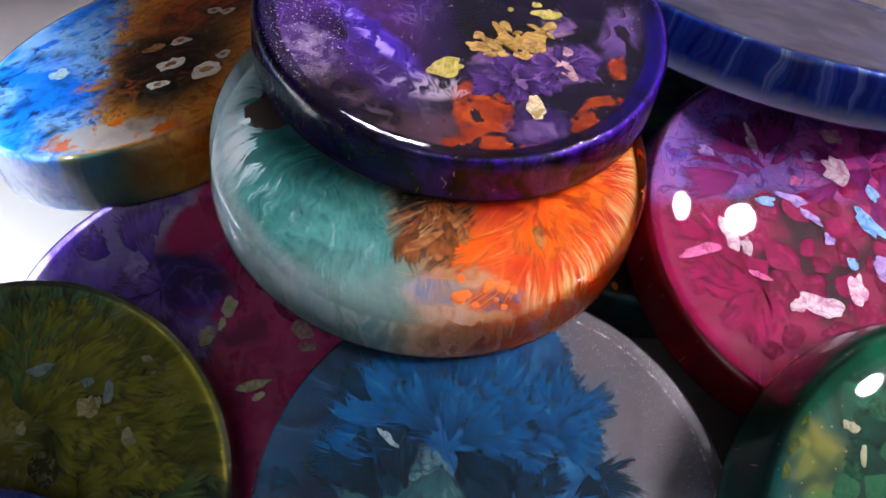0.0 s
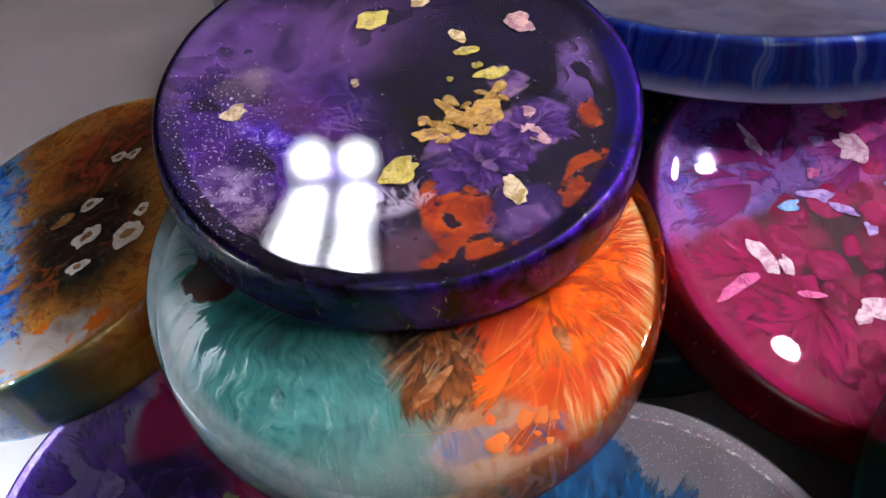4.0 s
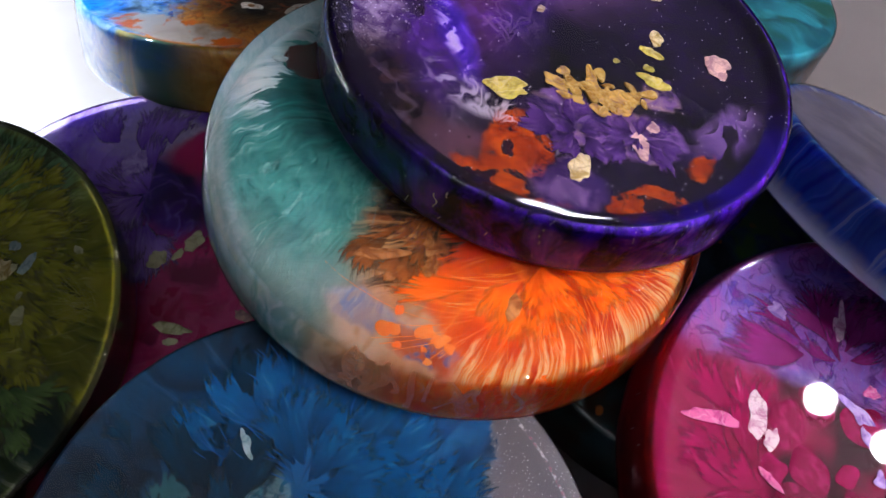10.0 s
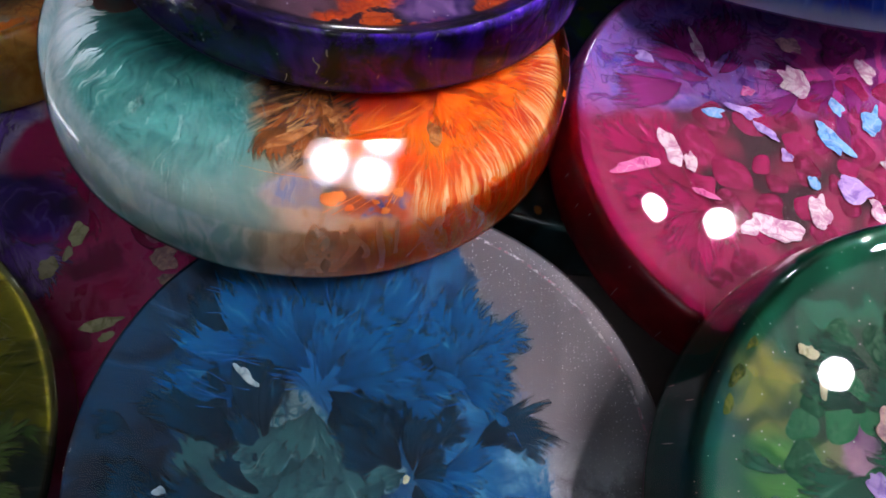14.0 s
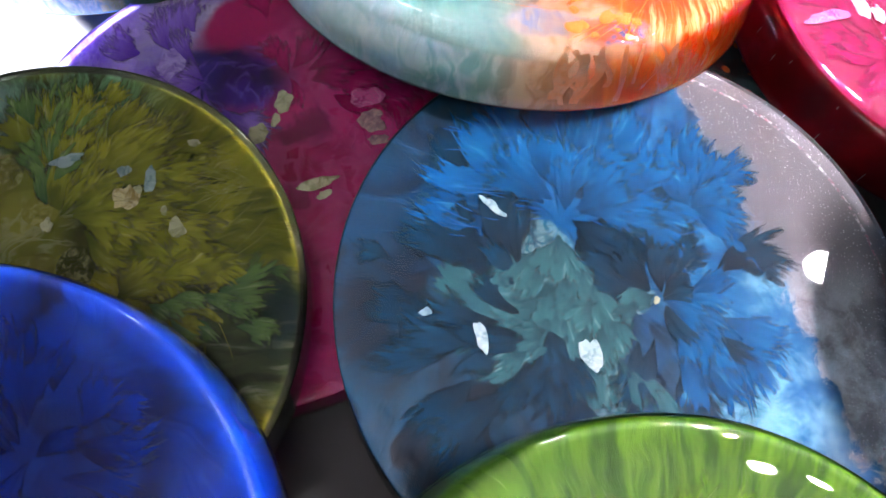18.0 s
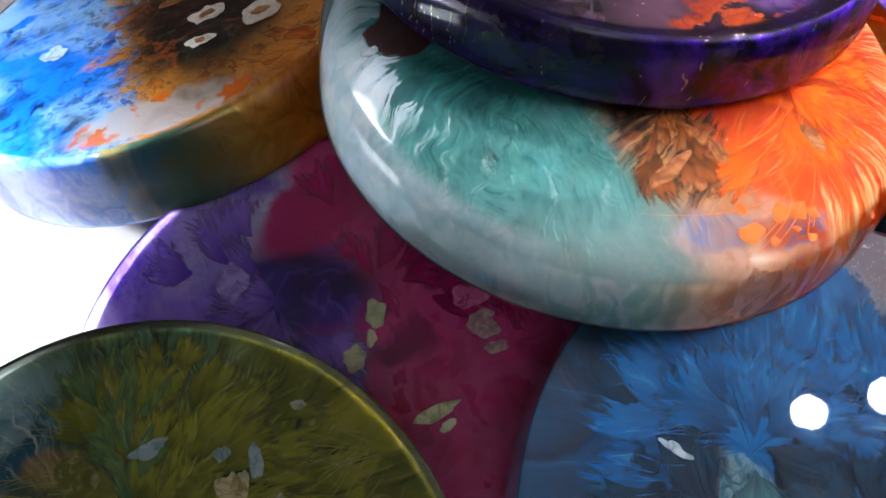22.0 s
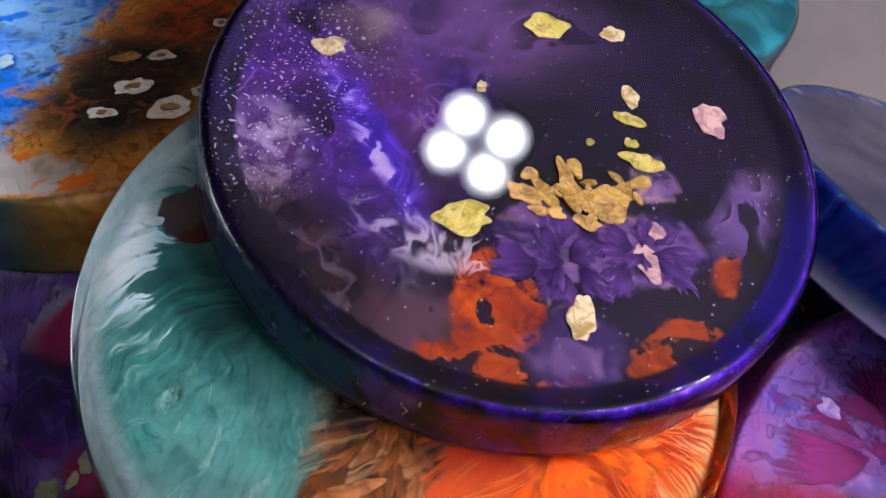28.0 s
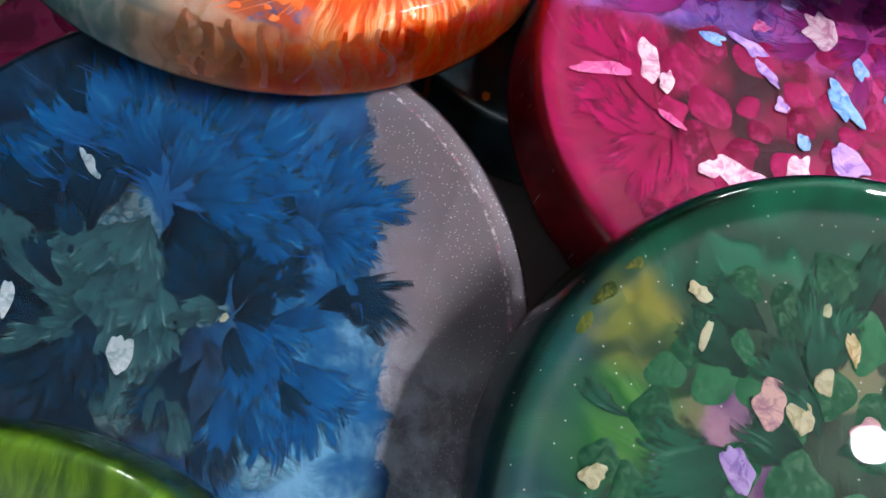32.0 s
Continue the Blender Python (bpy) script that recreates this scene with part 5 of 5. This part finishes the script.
# ---- table and lamps ----
def table_material():
    mat = begin("white_laminate")
    co = S(node("ShaderNodeTexCoord").outputs["Object"])
    n = noisy(co, 14.0, 5.0)
    fine = noisy(co, 900.0, 2.0)
    c = mix("#615d5b", "#6c6866", contrast(n))
    bump = node("ShaderNodeBump", (("Strength", 0.06), ("Distance", 0.0004), ("Height", fine)))
    finish(S(node("ShaderNodeBsdfPrincipled", (("Base Color", c), ("Roughness", step(n, 0.3, 0.7, 0.45, 0.58)), ("Normal", S(bump.outputs[0])))).outputs[0]))
    return mat


def box(sx, sy, sz, x=0, y=0, z=0, bevel=0.0):
    bm = bmesh.new()
    bmesh.ops.create_cube(bm, size=1.0, matrix=Matrix.Translation((x, y, z)) @ Matrix.Diagonal((sx, sy, sz, 1)))
    if bevel:
        bmesh.ops.bevel(bm, geom=list(bm.edges), offset=bevel, segments=3, affect="EDGES", profile=0.5)
    return bm


def glow_material(name, color, strength, size):
    """A frosted lamp cell: full in the middle, dimmer to its rim."""
    mat = begin(name)
    co = S(node("ShaderNodeTexCoord").outputs["Object"])
    finish(S(node("ShaderNodeEmission", (("Color", color), ("Strength", calc("POWER", 2.718, vec("DOT_PRODUCT", flat(co), flat(co)) * (-5.0 / size ** 2)) * strength))).outputs[0]))
    return mat


def plain(name, color, rough):
    mat = begin(name)
    co = S(node("ShaderNodeTexCoord").outputs["Object"])
    c = mix(color, "#808080", noisy(co, 3.0, 5.0) * 0.12)
    finish(S(node("ShaderNodeBsdfPrincipled", (("Base Color", c), ("Roughness", rough))).outputs[0]))
    return mat


table = tagged(new("ground"), "smooth pale grey table top, glaring white in the added light at the left", "table", kind="structure")
part("table_top", box(2.4, 2.4, 0.03, 0, 0.2, -0.015, 0.004), table_material(), table)

HOUSING = plain("lamp_housing_grey", "#3a3a3c", 0.5)


def lamp(name, eye, grid, gap, row_gap, size, glow, label):
    root = tagged(new(name), label, "lamp")
    root.matrix_world = look(eye, PILE)
    cols, rows = grid
    rod = part("rod", lathe(((0.003, 0.0), (0.003, ROOM_TOP - eye.z), (0.03, ROOM_TOP - eye.z), (0.03, ROOM_TOP - eye.z + 0.004)), 20), HOUSING, root)
    rod.matrix_parent_inverse = root.matrix_world.inverted()
    rod.matrix_basis = Matrix.Translation((eye.x, eye.y, eye.z + 0.012))
    part("housing", box((cols - 1) * gap + 2 * size + 0.012, (rows - 1) * row_gap + 2 * size + 0.012, 0.03, 0, 0, 0.02, 0.006), HOUSING, root)
    for i in range(cols):
        for j in range(rows):
            bm = lathe(((size, 0.0), (size, -0.004), (size * 0.8, -0.006), (size * 0.02, -0.007)), 40)
            for f in bm.faces:
                f.normal_flip()
            d = part("diffuser", bm, glow, root, "glowing round diffuser")
            d.location = ((i - (cols - 1) / 2) * gap, (j - (rows - 1) / 2) * row_gap, 0.004 + 0.0006 * j + 0.0003 * i)
    return root


ROOM_TOP = 1.9
CEILING = plain("ceiling_paint", "#b4b2b0", 0.85)
WALL = plain("wall_paint", "#5f5d5c", 0.8)


def slab(name, label, sx, sy, sz, x, y, z, mat):
    me = bpy.data.meshes.new(name)
    bm = box(sx, sy, sz, x, y, z)
    bm.to_mesh(me)
    bm.free()
    me.materials.append(mat)
    tagged(new(name, me), label, name.split("_")[0], kind="structure")


slab("floor", "grey floor below the table", 4.6, 5.2, 0.1, 0, 0.2, -0.8, WALL)
slab("ceiling", "plain pale grey ceiling that carries the lamps", 4.6, 5.2, 0.1, 0, 0.2, ROOM_TOP + 0.05, CEILING)
slab("wall_east", "plain grey wall", 0.1, 5.0, ROOM_TOP + 0.75, 2.25, 0.2, (ROOM_TOP - 0.75) / 2, WALL)
slab("wall_west", "plain grey wall", 0.1, 5.0, ROOM_TOP + 0.75, -2.25, 0.2, (ROOM_TOP - 0.75) / 2, WALL)
slab("wall_north", "plain grey wall", 4.4, 0.1, ROOM_TOP + 0.75, 0, 2.75, (ROOM_TOP - 0.75) / 2, WALL)
slab("wall_south", "plain grey wall", 4.4, 0.1, ROOM_TOP + 0.75, 0, -2.35, (ROOM_TOP - 0.75) / 2, WALL)
for sx in (-1, 1):
    for sy in (-1, 1):
        part("table_leg", box(0.06, 0.06, 0.72, sx * 1.1, 0.2 + sy * 1.1, -0.39, 0.004), HOUSING, table)

LED = glow_material("led_glow", (0.85, 0.9, 1.0, 1), LED_EMISSION, 0.044)
WARM = glow_material("spot_glow", (1.0, 0.86, 0.97, 1), SPOT_EMISSION, 0.03)
lamp("led_lamp", toward(8.8, 47.0, 1.2), (2, 2), 0.072, 0.06, 0.044, LED, "white lamp of four round cells above and behind the pile")
for azimuth, elevation in ((59.3, 50.5), (63.9, 46.6), (86.1, 49.3), (105.1, 43.5), (107.6, 48.1)):
    lamp("spot_lamp", toward(azimuth, elevation, 1.5), (1, 1), 0.1, 0.1, 0.03, WARM, "warm round spot lamp hanging over the table")
